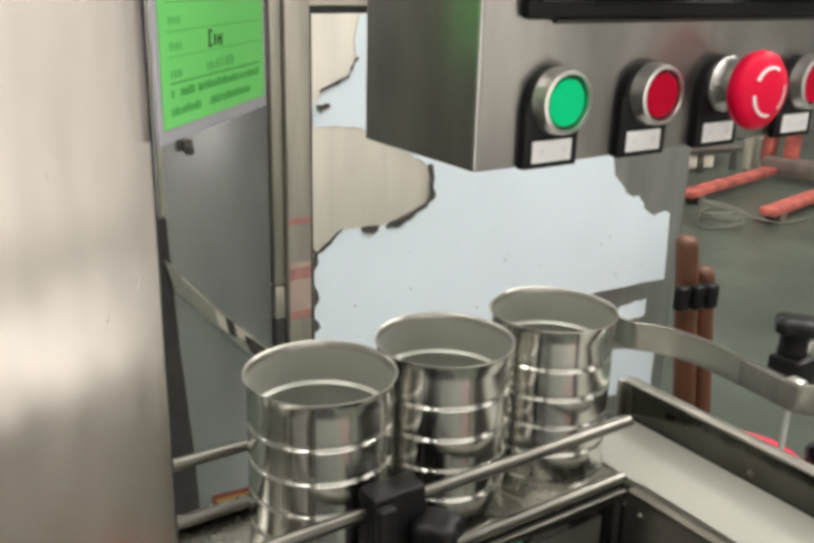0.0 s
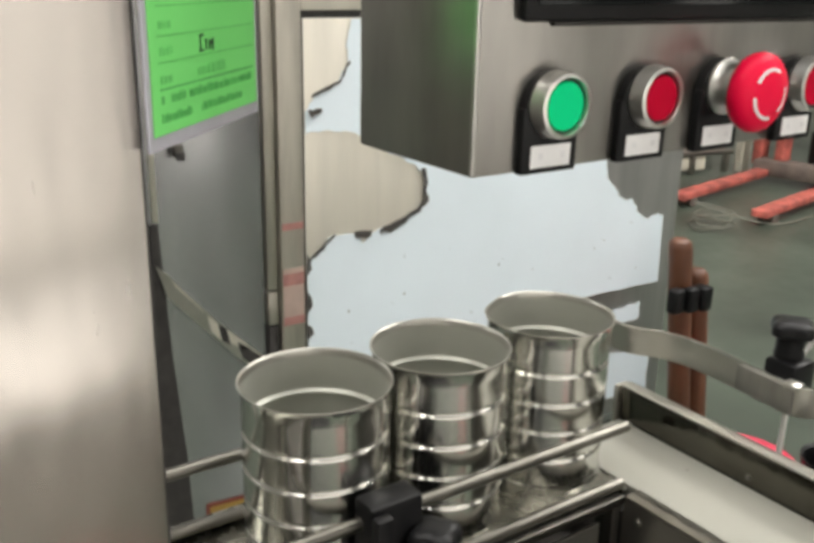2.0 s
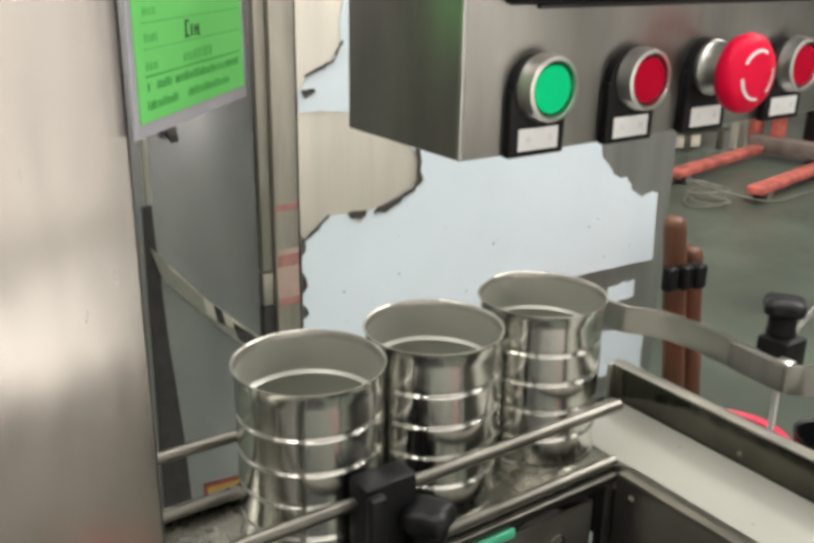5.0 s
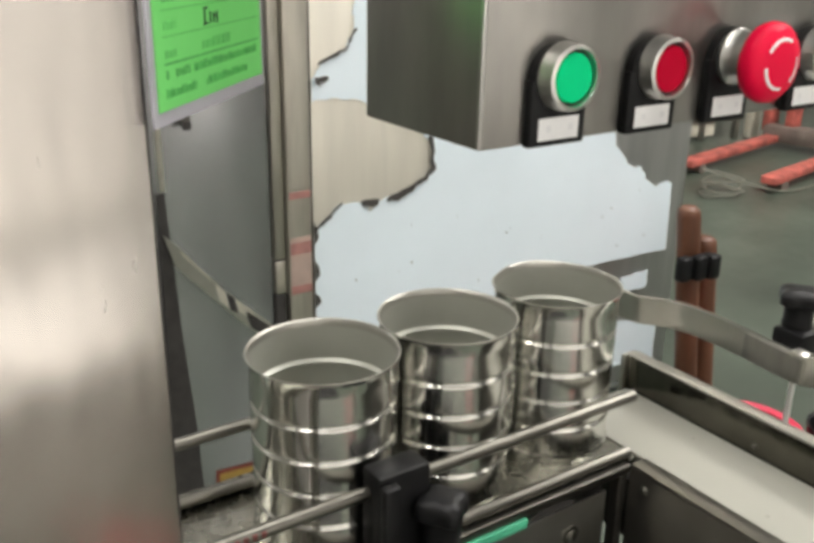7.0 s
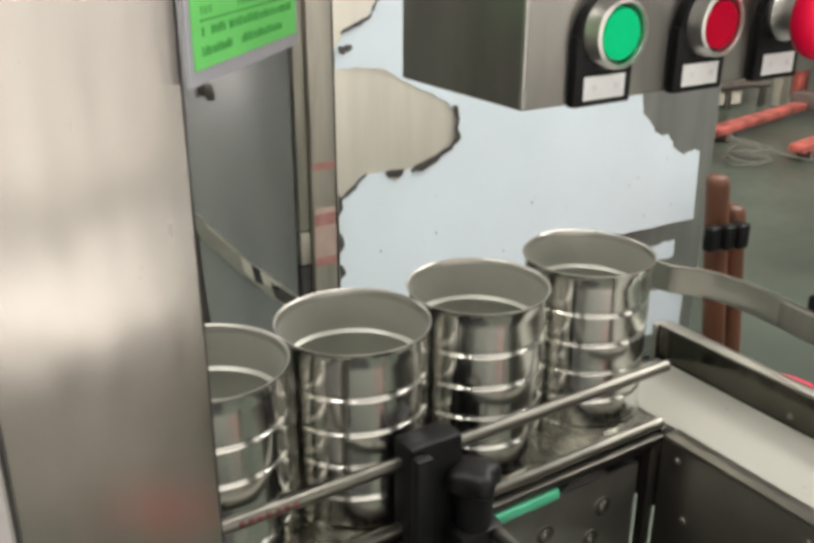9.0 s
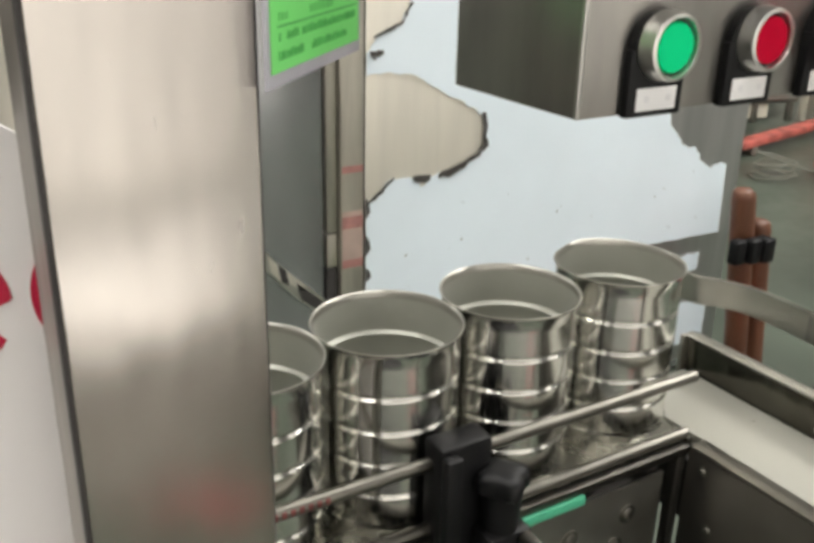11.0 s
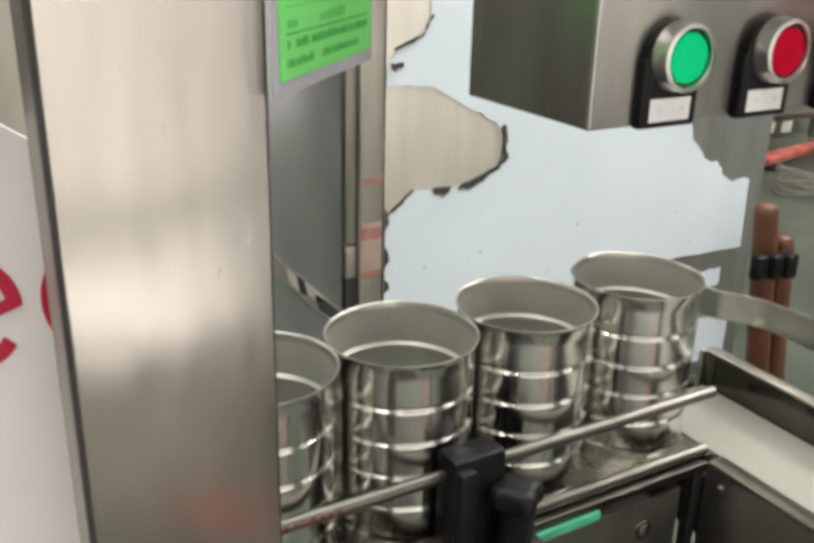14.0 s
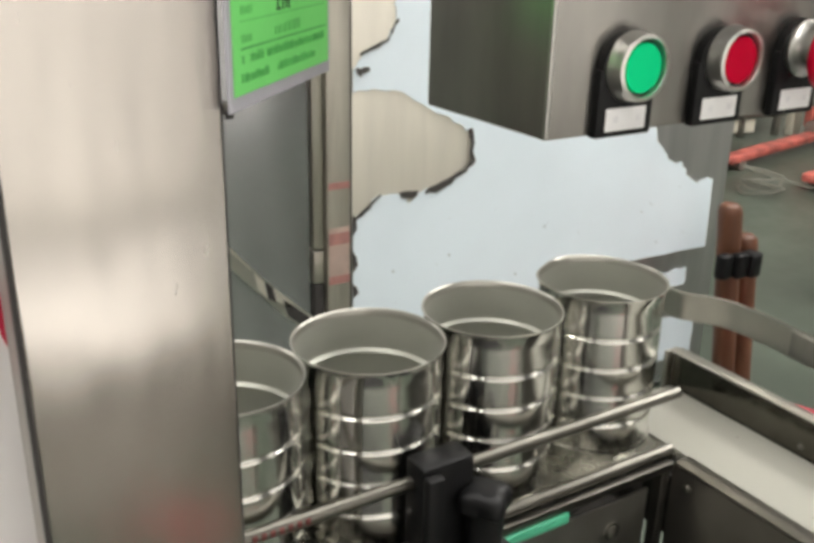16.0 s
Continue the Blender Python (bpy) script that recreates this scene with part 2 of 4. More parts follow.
def prism(outline, m, depth, bm=None):
    """An outline in its own x, y, raised by depth along z and placed by m."""
    bm = bm or bmesh.new()
    a = [bm.verts.new(m @ Vector((x, y, 0))) for x, y in outline]
    b = [bm.verts.new(m @ Vector((x, y, depth))) for x, y in outline]
    fs = [bm.faces.new(a[::-1]), bm.faces.new(b)]
    for i in range(len(a)):
        j = (i + 1) % len(a)
        fs.append(bm.faces.new((a[i], a[j], b[j], b[i])))
    bmesh.ops.recalc_face_normals(bm, faces=fs)
    bmesh.ops.triangulate(bm, faces=fs[:2])
    return bm


def ribbon(points, z0, z1, thick):
    """A flat bar on edge along x, y points."""
    bm = bmesh.new()
    pts = [Vector((*p, 0)) for p in points]
    rows = []
    for i, p in enumerate(pts):
        d = (pts[min(i + 1, len(pts) - 1)] - pts[max(i - 1, 0)]).normalized()
        n = Vector((-d.y, d.x, 0)) * thick / 2
        rows.append([bm.verts.new((q.x, q.y, z)) for q, z in ((p - n, z0), (p - n, z1), (p + n, z1), (p + n, z0))])
    for a, b in zip(rows, rows[1:]):
        for k in range(4):
            bm.faces.new((a[k], a[(k + 1) % 4], b[(k + 1) % 4], b[k]))
    bm.faces.new(rows[0][::-1])
    bm.faces.new(rows[-1])
    bmesh.ops.recalc_face_normals(bm, faces=bm.faces)
    return bm


def smooth_path(points, steps=6):
    out = []
    pts = [Vector(p) for p in points]
    for i in range(len(pts) - 1):
        a, b, c, d = pts[max(i - 1, 0)], pts[i], pts[i + 1], pts[min(i + 2, len(pts) - 1)]
        for k in range(steps):
            t = k / steps
            out.append(0.5 * (2 * b + (c - a) * t + (2 * a - 5 * b + 4 * c - d) * t * t + (3 * b - a - 3 * c + d) * t ** 3))
    return out + [pts[-1]]


def linked(name, bm, material, smooth=0.0):
    me = bpy.data.meshes.new(name)
    if smooth:
        lim = math.cos(radians(smooth))
        bm.normal_update()
        for fc in bm.faces:
            fc.smooth = True
        for e in bm.edges:
            if len(e.link_faces) == 2 and e.link_faces[0].normal.dot(e.link_faces[1].normal) < lim:
                e.smooth = False
    bm.to_mesh(me)
    bm.free()
    me.materials.append(material)
    return new(name, me)


def part(name, bm, material, parent, label="", smooth=35.0):
    ob = linked(name, bm, material, smooth)
    ob.parent = parent
    if label:
        ob["label"] = label
    return ob


def thing(name, place, label, category, group=""):
    ob = new(name)
    ob.matrix_basis = pose(*place)
    ob.empty_display_size = 0.05
    return tagged(ob, label, category, group)


def structure(name, bm, material, label="", smooth=0.0):
    return tagged(linked(name, bm, material, smooth), label, "", "", "structure")


def shifted(bm, place):
    """Moves a mesh given in the world into the space of a thing at place."""
    bmesh.ops.translate(bm, vec=-Vector(place), verts=bm.verts)
    return bm


FRONT = Matrix(((1, 0, 0, 0), (0, 0, -1, 0), (0, 1, 0, 0), (0, 0, 0, 1)))  # outline x, y -> world x, z, raised towards -y


def front(y):
    return Matrix.Translation((0, y, 0)) @ FRONT


# ---- hall ----
X0, X1, Y0, Y1, TOP = -5.5, 9.0, -2.0, 8.0, 4.9
structure("floor", boxed((X0 - 0.2, Y0 - 0.2, -0.1), (X1 + 0.2, Y1 + 0.2, 0)), M["floor"], "grey-green painted concrete factory floor")
# Unseen paler slab, added to lift the reflection low on the column.
structure("added_pale_floor", boxed((X0, Y0, 0.0), (2.6, -1.32, 0.004)), M["aisle"], "unseen paler floor added for the column reflection")
structure("ceiling", boxed((X0 - 0.2, Y0 - 0.2, TOP), (X1 + 0.2, Y1 + 0.2, TOP + 0.15)), M["ceiling"], "plain pale hall ceiling")
structure("wall_north", boxed((X0 - 0.2, Y1, 0), (X1 + 0.2, Y1 + 0.2, TOP)), M["wall"], "pale painted hall wall")
structure("wall_east", boxed((X1, Y0, 0), (X1 + 0.2, Y1, TOP)), M["wall"], "pale painted hall wall")


def window_wall(name, at, thick, lo, hi, spans, z0, z1):
    """A wall along x with real openings."""
    bm = bmesh.new()

    def slab(a0, a1, b0, b1):
        box(bm, (a0, min(at, at + thick), b0), (a1, max(at, at + thick), b1))
    slab(lo, hi, 0, z0)
    slab(lo, hi, z1, TOP)
    edge = lo
    for a, b in spans:
        slab(edge, a, z0, z1)
        edge = b
    slab(edge, hi, z0, z1)
    return structure(name, bm, M["wall_dark"], "unseen hall wall, kept dark for the can reflections")


def added_door(name, at, a, b, z0, z1, low, high):
    bm = bmesh.new()
    bars = [(a, a + 0.05, z0, z1), (b - 0.05, b, z0, z1), (a + 0.05, b - 0.05, z0, z0 + 0.05), (a + 0.05, b - 0.05, z1 - 0.05, z1)]
    c = (a + b) / 2
    bars.append((c - 0.02, c + 0.02, z0 + 0.60, z0 + 1.9))
    for h0, h1 in ((0.46, 0.60), (1.9, 1.96)):
        bars.append((a + 0.05, b - 0.05, z0 + h0, z0 + h1))
    for p, q, r, s in bars:
        box(bm, (p, at - 0.03, r), (q, at + 0.03, s))
    w = structure(name, bm, M["frame_paint"], "unseen glazed door, added as a light source")
    for z2, z3, glass in ((z0 + 0.05, z0 + 0.46, low), (z0 + 0.60, z1 - 0.05, high)):
        part("pane", boxed((a + 0.05, at - 0.06, z2), (b - 0.05, at - 0.045, z3)), glass, w, "glowing pane of an unseen added door", 0)


# Unseen glowing doors, added where column and cans need bright reflections.
SOUTH = [(-3.9, -2.6), (-1.9, 1.7), (2.6, 3.6)]
window_wall("wall_south", Y0, -0.2, X0 - 0.2, X1 + 0.2, SOUTH, 0.04, 3.3)
structure("wall_west", boxed((X0 - 0.2, Y0, 0), (X0, Y1, TOP)), M["wall"], "plain dim hall wall")
for k, (a, b) in enumerate(SOUTH):
    added_door("window_%d" % (k + 1), Y0 - 0.1, a, b, 0.04, 3.3, M["pane_glow"], M["pane_dim"])
# Added housings for the four unseen lamps.
for lx, ly, hx, hy in ((0.4, 0.9, 3.65, 0.7), (4.9, 0.2, 0.7, 2.35), (-1.2, -1.3, 3.25, 0.4), (-2.4, 4.8, 2.25, 0.4)):
    lamp = thing("added_ceiling_light", (lx, ly, TOP), "unseen ceiling light fixture, added to light the hall", "ceiling light", "ceiling lights")
    part("housing", boxed((-hx, -hy, -0.08), (hx, hy, 0), 0.01), M["frame_paint"], lamp)
    part("diffuser", boxed((0.04 - hx, 0.04 - hy, -0.095), (hx - 0.04, hy - 0.04, -0.081), 0.004), M["tube"], lamp, "glowing diffuser")

# Unseen dark sheet, added so the can walls mirror something dark.
mat_thing = thing("added_dark_sheet", (-0.5, -0.15, 0), "unseen dark sheet added to darken can reflections", "mat")
part("sheet", boxed((-0.95, -0.58, 0), (0.78, 0.52, 0.012), 0.004), M["mat"], mat_thing)

# Unseen red strip, added to give the red band mirrored in the column.
bar = thing("added_red_strip", (0.52, -1.17, 0), "unseen red strip added for the column reflection", "bar")
bar.matrix_basis = pose(0.52, -1.17, 0, 0, 0, 37.5)
part("strip", boxed((-0.15, -0.045, 0), (0.50, 0.045, 0.03), 0.008), M["bar_red"], bar)

# ---- can conveyor ----
DECK = 0.80
RAIL_Y, BACK_Y = 0.600, 0.775
conveyor = thing("can_conveyor", (0.3, 0.69, 0), "stainless steel can conveyor with round guide rails", "conveyor")
CP = (0.3, 0.69, 0)


def cpart(name, bm, material, label="", smooth=35.0):
    return part(name, shifted(bm, CP), material, conveyor, label, smooth)


cpart("deck", boxed((-0.9, 0.597, DECK - 0.006), (0.722, 0.800, DECK), 0.001), M["deck"], "polished steel slide plate")
cpart("edge_strip", boxed((-0.9, 0.5855, 0.7895), (0.706, 0.5965, 0.7995), 0.001), M["rail"])
cpart("side_plate", boxed((-0.9, 0.588, 0.50), (0.672, 0.592, 0.774), 0.001), M["side_plate"], "dark reflective steel side plate")
# Highlight on the plate's top edge, built as a thin strip of brighter steel.
cpart("plate_highlight", boxed((-0.9, 0.5878, 0.7742), (0.672, 0.5922, 0.7755), 0.0004), M["strap"], "highlight line along the top edge")
cpart("inner_plate", boxed((-0.9, 0.612, 0.50), (0.690, 0.618, 0.790)), M["rubber"])
cpart("far_side_plate", boxed((-0.9, 0.796, 0.50), (0.72, 0.802, 0.790)), M["frame_steel"])
cpart("wear_strip", boxed((-0.9, 0.583, 0.7765), (0.553, 0.600, 0.7885), 0.002), M["green_strip"], "green plastic wear strip")
# Near-black wedge between the strip end and the side plate.
cpart("dark_wedge", prism([(0.556, 0.7765), (0.628, 0.7765), (0.612, 0.789), (0.574, 0.7885), (0.566, 0.783)], front(0.592), 0.003), M["rubber"], "dark wedge beside the strip")
for x in (-0.75, 0.60):
    for y in (0.63, 0.77):
        cpart("leg", boxed((x - 0.02, y - 0.02, 0), (x + 0.02, y + 0.02, 0.60), 0.003), M["frame_steel"])
RR = 0.0065


def rail(name, x0, x1, y, z, label=""):
    return cpart(name, tube([(x0, y, z), (x0 + 0.002, y, z), (x1 - 0.002, y, z), (x1, y, z)], RR, 16), M["rail"], label, 60)


rail("guide_rail", -0.85, 0.712, RAIL_Y, 0.8785, "round steel guide rail")
rail("guide_rail", -0.85, 0.713, RAIL_Y, 0.8065, "round steel guide rail")
rail("guide_rail", -0.85, 0.70, BACK_Y, 0.875, "round steel guide rail")
rail("guide_rail", -0.85, 0.70, BACK_Y, 0.8065, "round steel guide rail")
# A row of short dull red dashes on the front rail.
for k in range(7):
    x = 0.212 + 0.008 * k
    cpart("red_dash", boxed((x, RAIL_Y - 0.0072, 0.8765), (x + 0.0045, RAIL_Y - 0.0055, 0.8825), 0.0005), M["rail_red"], "faded red dash")
for x in (0.10, 0.62):
    cpart("rail_post", boxed((x - 0.01, BACK_Y + 0.008, 0.79), (x + 0.01, BACK_Y + 0.018, 0.89), 0.002), M["rail"])


def bolt(parent, m, r=0.006, h=0.004, material=None):
    bm = lathe([(0, h), (r * 0.5, h), (r * 0.95, h * 0.55), (r, 0), (r * 1.5, 0), (r * 1.5, -0.0015), (0, -0.0015)], 14, m)
    return part("bolt", bm, material or M["rail"], parent, "", 50)


for x, z in ((0.540, 0.734), (0.621, 0.738), (0.607, 0.700)):
    bolt(conveyor, Matrix.Translation(Vector((x, 0.5865, z)) - Vector(CP)) @ pose(0, 0, 0, 90), 0.0075)

# clamp that carries the front rails
clamp = thing("rail_clamp", (0.39, 0.585, 0.80), "black plastic rail clamp with a star knob", "clamp")
KP = (0.39, 0.585, 0.80)


def kpart(name, bm, material, parent=None, label="", smooth=35.0):
    return part(name, shifted(bm, KP), material, parent or clamp, label, smooth)


kpart("block", boxed((0.368, 0.580, 0.770), (0.424, 0.611, 0.902), 0.004), M["black"])
kpart("cheek", boxed((0.366, 0.566, 0.765), (0.384, 0.5795, 0.898), 0.004), M["black"])
kpart("holder", boxed((0.404, 0.548, 0.755), (0.452, 0.5795, 0.812), 0.004), M["black"])
kpart("shaft", lathe([(0, 0.811), (0.017, 0.811), (0.0185, 0.835), (0.0195, 0.853), (0, 0.853)], 24, Matrix.Translation((0.427, 0.566, 0))), M["black"], None, "", 60)
kpart("stem", tube([(0.441, 0.36, 0.806), (0.441, 0.5455, 0.806)], 0.0075, 16), M["rail"], None, "steel cross bar", 60)


def star_knob(bm, centre, r, h, lobes=6):
    n = lobes * 8
    zs = [0, 0.15 * h, 0.55 * h, 0.78 * h, 0.93 * h, h]
    ss = [0.86, 1.0, 1.0, 0.94, 0.78, 0.50]
    rings = []
    for z, s in zip(zs, ss):
        ring = []
        for i in range(n):
            a = 2 * math.pi * i / n
            q = r * s * (0.87 + 0.13 * math.cos(lobes * a + 0.6))
            ring.append(bm.verts.new((centre[0] + q * math.cos(a), centre[1] + q * math.sin(a), centre[2] + z)))
        rings.append(ring)
    for a, b in zip(rings, rings[1:]):
        for i in range(n):
            bm.faces.new((a[i], a[(i + 1) % n], b[(i + 1) % n], b[i]))
    bm.faces.new(rings[0][::-1])
    bm.faces.new(rings[-1])
    return bm


kpart("knob", star_knob(bmesh.new(), (0.427, 0.566, 0.852), 0.0275, 0.022, 4), M["black"], None, "black star knob", 40)

# ---- cross conveyor with the white belt ----
cross = thing("belt_conveyor", (0.78, 0.2, 0), "belt conveyor with a cream belt and steel side guard", "conveyor")
XP = (0.78, 0.2, 0)


def xpart(name, bm, material, label="", smooth=35.0, parent=None):
    return part(name, shifted(bm, XP), material, parent or cross, label, smooth)


xpart("belt", boxed((0.7305, -0.75, 0.780), (0.8435, 0.722, 0.797), 0.0018, 2), M["belt"], "cream white smooth belt")
xpart("side_frame", boxed((0.705, -0.75, 0.62), (0.709, 0.586, 0.797), 0.001), M["frame_steel"], "dark steel side frame")
xpart("top_flange", boxed((0.7055, -0.75, 0.7972), (0.729, 0.586, 0.8005), 0.001), M["rail"])
xpart("bed", boxed((0.7105, -0.74, 0.70), (0.843, 0.70, 0.775)), M["rubber"])
xpart("corner_post", boxed((0.692, 0.588, 0.55), (0.704, 0.602, 0.797), 0.001), M["frame_steel"])
xpart("side_guard", boxed((0.845, -0.75, 0.66), (0.853, 0.724, 0.8415), 0.002), M["guard"], "polished steel side guard")
xpart("guard_lip", boxed((0.8460, -0.75, 0.8418), (0.8610, 0.724, 0.8455), 0.0012), M["side_plate"], "folded top flange")
xpart("guard_edge", tube([(0.8450, -0.75, 0.8440), (0.8450, 0.724, 0.8440)], 0.0018, 10), M["strap"], "bright worn edge", 60)
bolt(cross, Matrix.Translation(Vector((0.8448, 0.528, 0.808)) - Vector(XP)) @ pose(0, 0, 0, 0, -90), 0.0026, 0.002)
xpart("guard_end", boxed((0.836, 0.7245, 0.79), (0.858, 0.730, 0.845), 0.001), M["strap"])
for y in (-0.6, 0.35):
    for x in (0.725, 0.81):
        xpart("leg", boxed((x - 0.015, y - 0.02, 0), (x + 0.015, y + 0.02, 0.70), 0.003), M["frame_steel"])
for y, z in ((0.563, 0.779), (0.605 - 0.06, 0.712), (0.40, 0.779)):
    bolt(cross, Matrix.Translation(Vector((0.7045, y, z)) - Vector(XP)) @ pose(0, 0, 0, 0, -90), 0.004, 0.003)
random.seed(4)
for k in range(5):
    x, y = random.uniform(0.75, 0.82), random.uniform(0.30, 0.66)
    xpart("stain", lathe([(0, 0.0004), (0.0016, 0.0003), (0.0022, 0)], 10, Matrix.Translation((x, y, 0.7971))), M["cable"], "faint grey speck on the belt")

strap_line = [(0.905, 0.83), (0.893, 0.80), (0.889, 0.776), (0.893, 0.757), (0.909, 0.735), (0.922, 0.705), (0.926, 0.66), (0.923, 0.612), (0.916, 0.54), (0.922, 0.521), (0.938, 0.508), (0.97, 0.487), (1.06, 0.43), (1.15, 0.37)]
guide = thing("side_guide", (0.915, 0.54, 0.80), "bent flat steel guide strap on a rod bracket", "guide rail")
GP = (0.915, 0.54, 0.80)


def gpart(name, bm, material, label="", smooth=35.0):
    return part(name, shifted(bm, GP), material, guide, label, smooth)


gpart("strap", ribbon([(p.x, p.y) for p in smooth_path([(*q, 0) for q in strap_line], 6)], 0.8655, 0.9025, 0.003), M["strap"], "flat bent steel strap", 50)
gpart("strap_edge", ribbon([(p.x, p.y) for p in smooth_path([(*q, 0) for q in strap_line], 6)], 0.9027, 0.9040, 0.0036), M["chrome"], "thin bright strip along the top edge", 50)
gpart("joint_plate", ribbon([(0.9215, 0.612), (0.917, 0.575), (0.912, 0.53)], 0.868, 0.900, 0.004), M["box_steel"], "", 50)
gpart("clip", boxed((0.911, 0.526, 0.896), (0.930, 0.546, 0.9050), 0.003), M["strap"])
gpart("rod", tube([(0.928, 0.545, 0.62), (0.928, 0.545, 0.895)], 0.0035, 12), M["rod"], "thin bright steel rod", 60)
gpart("foot", boxed((0.854, 0.535, 0.66), (0.935, 0.555, 0.68), 0.002), M["frame_steel"])
gpart("knob_block", boxed((0.981, 0.572, 0.845), (1.027, 0.616, 0.894), 0.004), M["black"])
gpart("knob_neck", lathe([(0.0, 0.0), (0.0185, 0.0), (0.0185, 0.006), (0.0175, 0.008), (0.0180, 0.032), (0.0, 0.032)], 24, Matrix.Translation((1.007, 0.600, 0.8945))), M["black"])
gpart("knob", star_knob(bmesh.new(), (1.007, 0.600, 0.924), 0.0315, 0.020, 4), M["black"], "black star knob", 40)
gpart("cross_bar", tube([(1.0272, 0.597, 0.886), (1.16, 0.640, 0.892)], 0.0045, 12), M["chrome"], "thin steel cross bar", 60)
gpart("knob_bar", tube([(0.926, 0.56, 0.872), (0.982, 0.60, 0.866)], 0.006, 12), M["chrome"], "", 60)

# ---- tin cans ----
CAN_H, CAN_R = 0.1865, 0.0733


def tin_can(dents):
    """dents: (angle in degrees, width in degrees, pull inwards, lift) of the rim's bends."""
    can = thing("tin_can", (0, 0, 0), "empty open tinplate can with ribbed shiny sides", "can", "cans on the conveyor")
    br, dep = 0.0700, 0.0023
    beads = [CAN_H - d for d in (0.046, 0.081, 0.115, 0.149)]
    outer = [(0.0, 0.004), (0.060, 0.004), (0.064, 0.0005), (0.0712, 0.0), (0.0716, 0.003), (br, 0.0055)]
    outer.append((br, 0.0068))
    for b in reversed(beads):
        outer.append((br, b - 0.0041))
        for k in range(9):
            s = -1 + k / 4
            outer.append((br - dep * (0.5 + 0.5 * math.cos(math.pi * s)), b + 0.0035 * s))
        outer.append((br, b + 0.0041))
    wall = [(r, z) for r, z in outer[7:]]
    outer += [(br, CAN_H - 0.017), (br, CAN_H - 0.016), (br + 0.0008, CAN_H - 0.007), (CAN_R - 0.0008, CAN_H - 0.0016), (CAN_R, CAN_H - 0.0006)]
    lip = [(CAN_R, CAN_H - 0.0006), (CAN_R - 0.0002, CAN_H), (CAN_R - 0.001, CAN_H + 0.0001), (CAN_R - 0.0028, CAN_H - 0.0022), (br - 0.0002, CAN_H - 0.008)]
    inner = [(br - 0.0002, CAN_H - 0.008), (br - 0.0006, CAN_H - 0.014)] + [(r - 0.0006 - 0.9 * (br - r), z) for r, z in reversed(wall)] + [(br - 0.0006, 0.008), (0.058, 0.0052), (0.0, 0.0052)]

    def bent(bm):
        for v in bm.verts:
            fade = max(0.0, 1 - (CAN_H - v.co.z) / 0.034) ** 1.5
            a = math.degrees(math.atan2(v.co.y, v.co.x))
            for at, width, pull, lift in dents:
                d = abs((a - at + 180) % 360 - 180) / width
                if fade and d < 1:
                    q = (0.5 + 0.5 * math.cos(math.pi * d)) * fade
                    v.co.x *= 1 - q * pull / CAN_R
                    v.co.y *= 1 - q * pull / CAN_R
                    v.co.z += q * lift
        return bm

    part("body", bent(lathe(outer, 72)), M["tin"], can, "ribbed bright tinplate wall", 50)
    part("rim", bent(lathe(lip, 72)), M["rim"], can, "flared bright rim", 60)
    part("lining", bent(lathe(inner, 72)), M["lining"], can, "dull grey lacquered inside", 50)
    return can


can_one = tin_can(((30, 60, 0.0010, 0.0006), (200, 50, 0.0008, -0.0006)))
can_one.matrix_basis = pose(0.371, 0.6856, DECK)
can_two = tin_can(((70, 40, 0.0012, 0.0008), (150, 50, 0.0010, -0.0008)))
can_two.matrix_basis = pose(0.519, 0.690, DECK)
can_three = tin_can(((118, 30, 0.0030, 0.0), (75, 25, -0.0006, 0.0008), (20, 40, 0.0014, -0.0004)))
can_three.matrix_basis = pose(0.678, 0.6978, DECK)
can_late = copy_thing(can_one, pose(0.2240, 0.683, DECK, 0, 0, 210))
can_late["label"] = "empty open tinplate can that rolls up behind the others"

# ---- steel column with the document pocket ----
column = thing("machine_column", (0.071, 0.367, 0), "brushed stainless steel machine column", "column")
LP = (0.071, 0.367, 0)


def lpart(name, bm, material, label="", smooth=35.0):
    return part(name, shifted(bm, LP), material, column, label, smooth)


lpart("tube", boxed((0.0325, 0.3362, 0.02), (0.1070, 0.398, 2.2), 0.003), M["edge_steel"])
lpart("face_plate", boxed((0.031, 0.333, 0.03), (0.1085, 0.336, 2.19), 0.001), M["brushed"], "vertically brushed bright steel face")
lpart("base_plate", boxed((-0.02, 0.30, 0), (0.16, 0.45, 0.02), 0.003), M["frame_steel"])
lpart("seam", boxed((0.1086, 0.3345, 0.03), (0.1095, 0.345, 2.19)), M["rubber"], "dark edge seam")
lpart("seam", boxed((0.0292, 0.334, 0.03), (0.0308, 0.339, 2.19)), M["rubber"], "dark edge seam")
lpart("name_plate", boxed((0.030, 0.3285, 1.338), (0.066, 0.3328, 1.375), 0.002), M["black"], "dark framed plate")
lpart("name_plate_face", boxed((0.034, 0.3275, 1.3425), (0.062, 0.3284, 1.371), 0.0004), M["box_steel"])

pocket = thing("document_pocket", (0.112, 0.3275, 1.285), "clear plastic pocket holding a green printed form", "document")
ANG = math.degrees(math.atan2(0.0765, 0.0775))
pocket.matrix_basis = pose(0.1090, 0.3262, 1.284, 0, 0, ANG)
PW = 0.1130


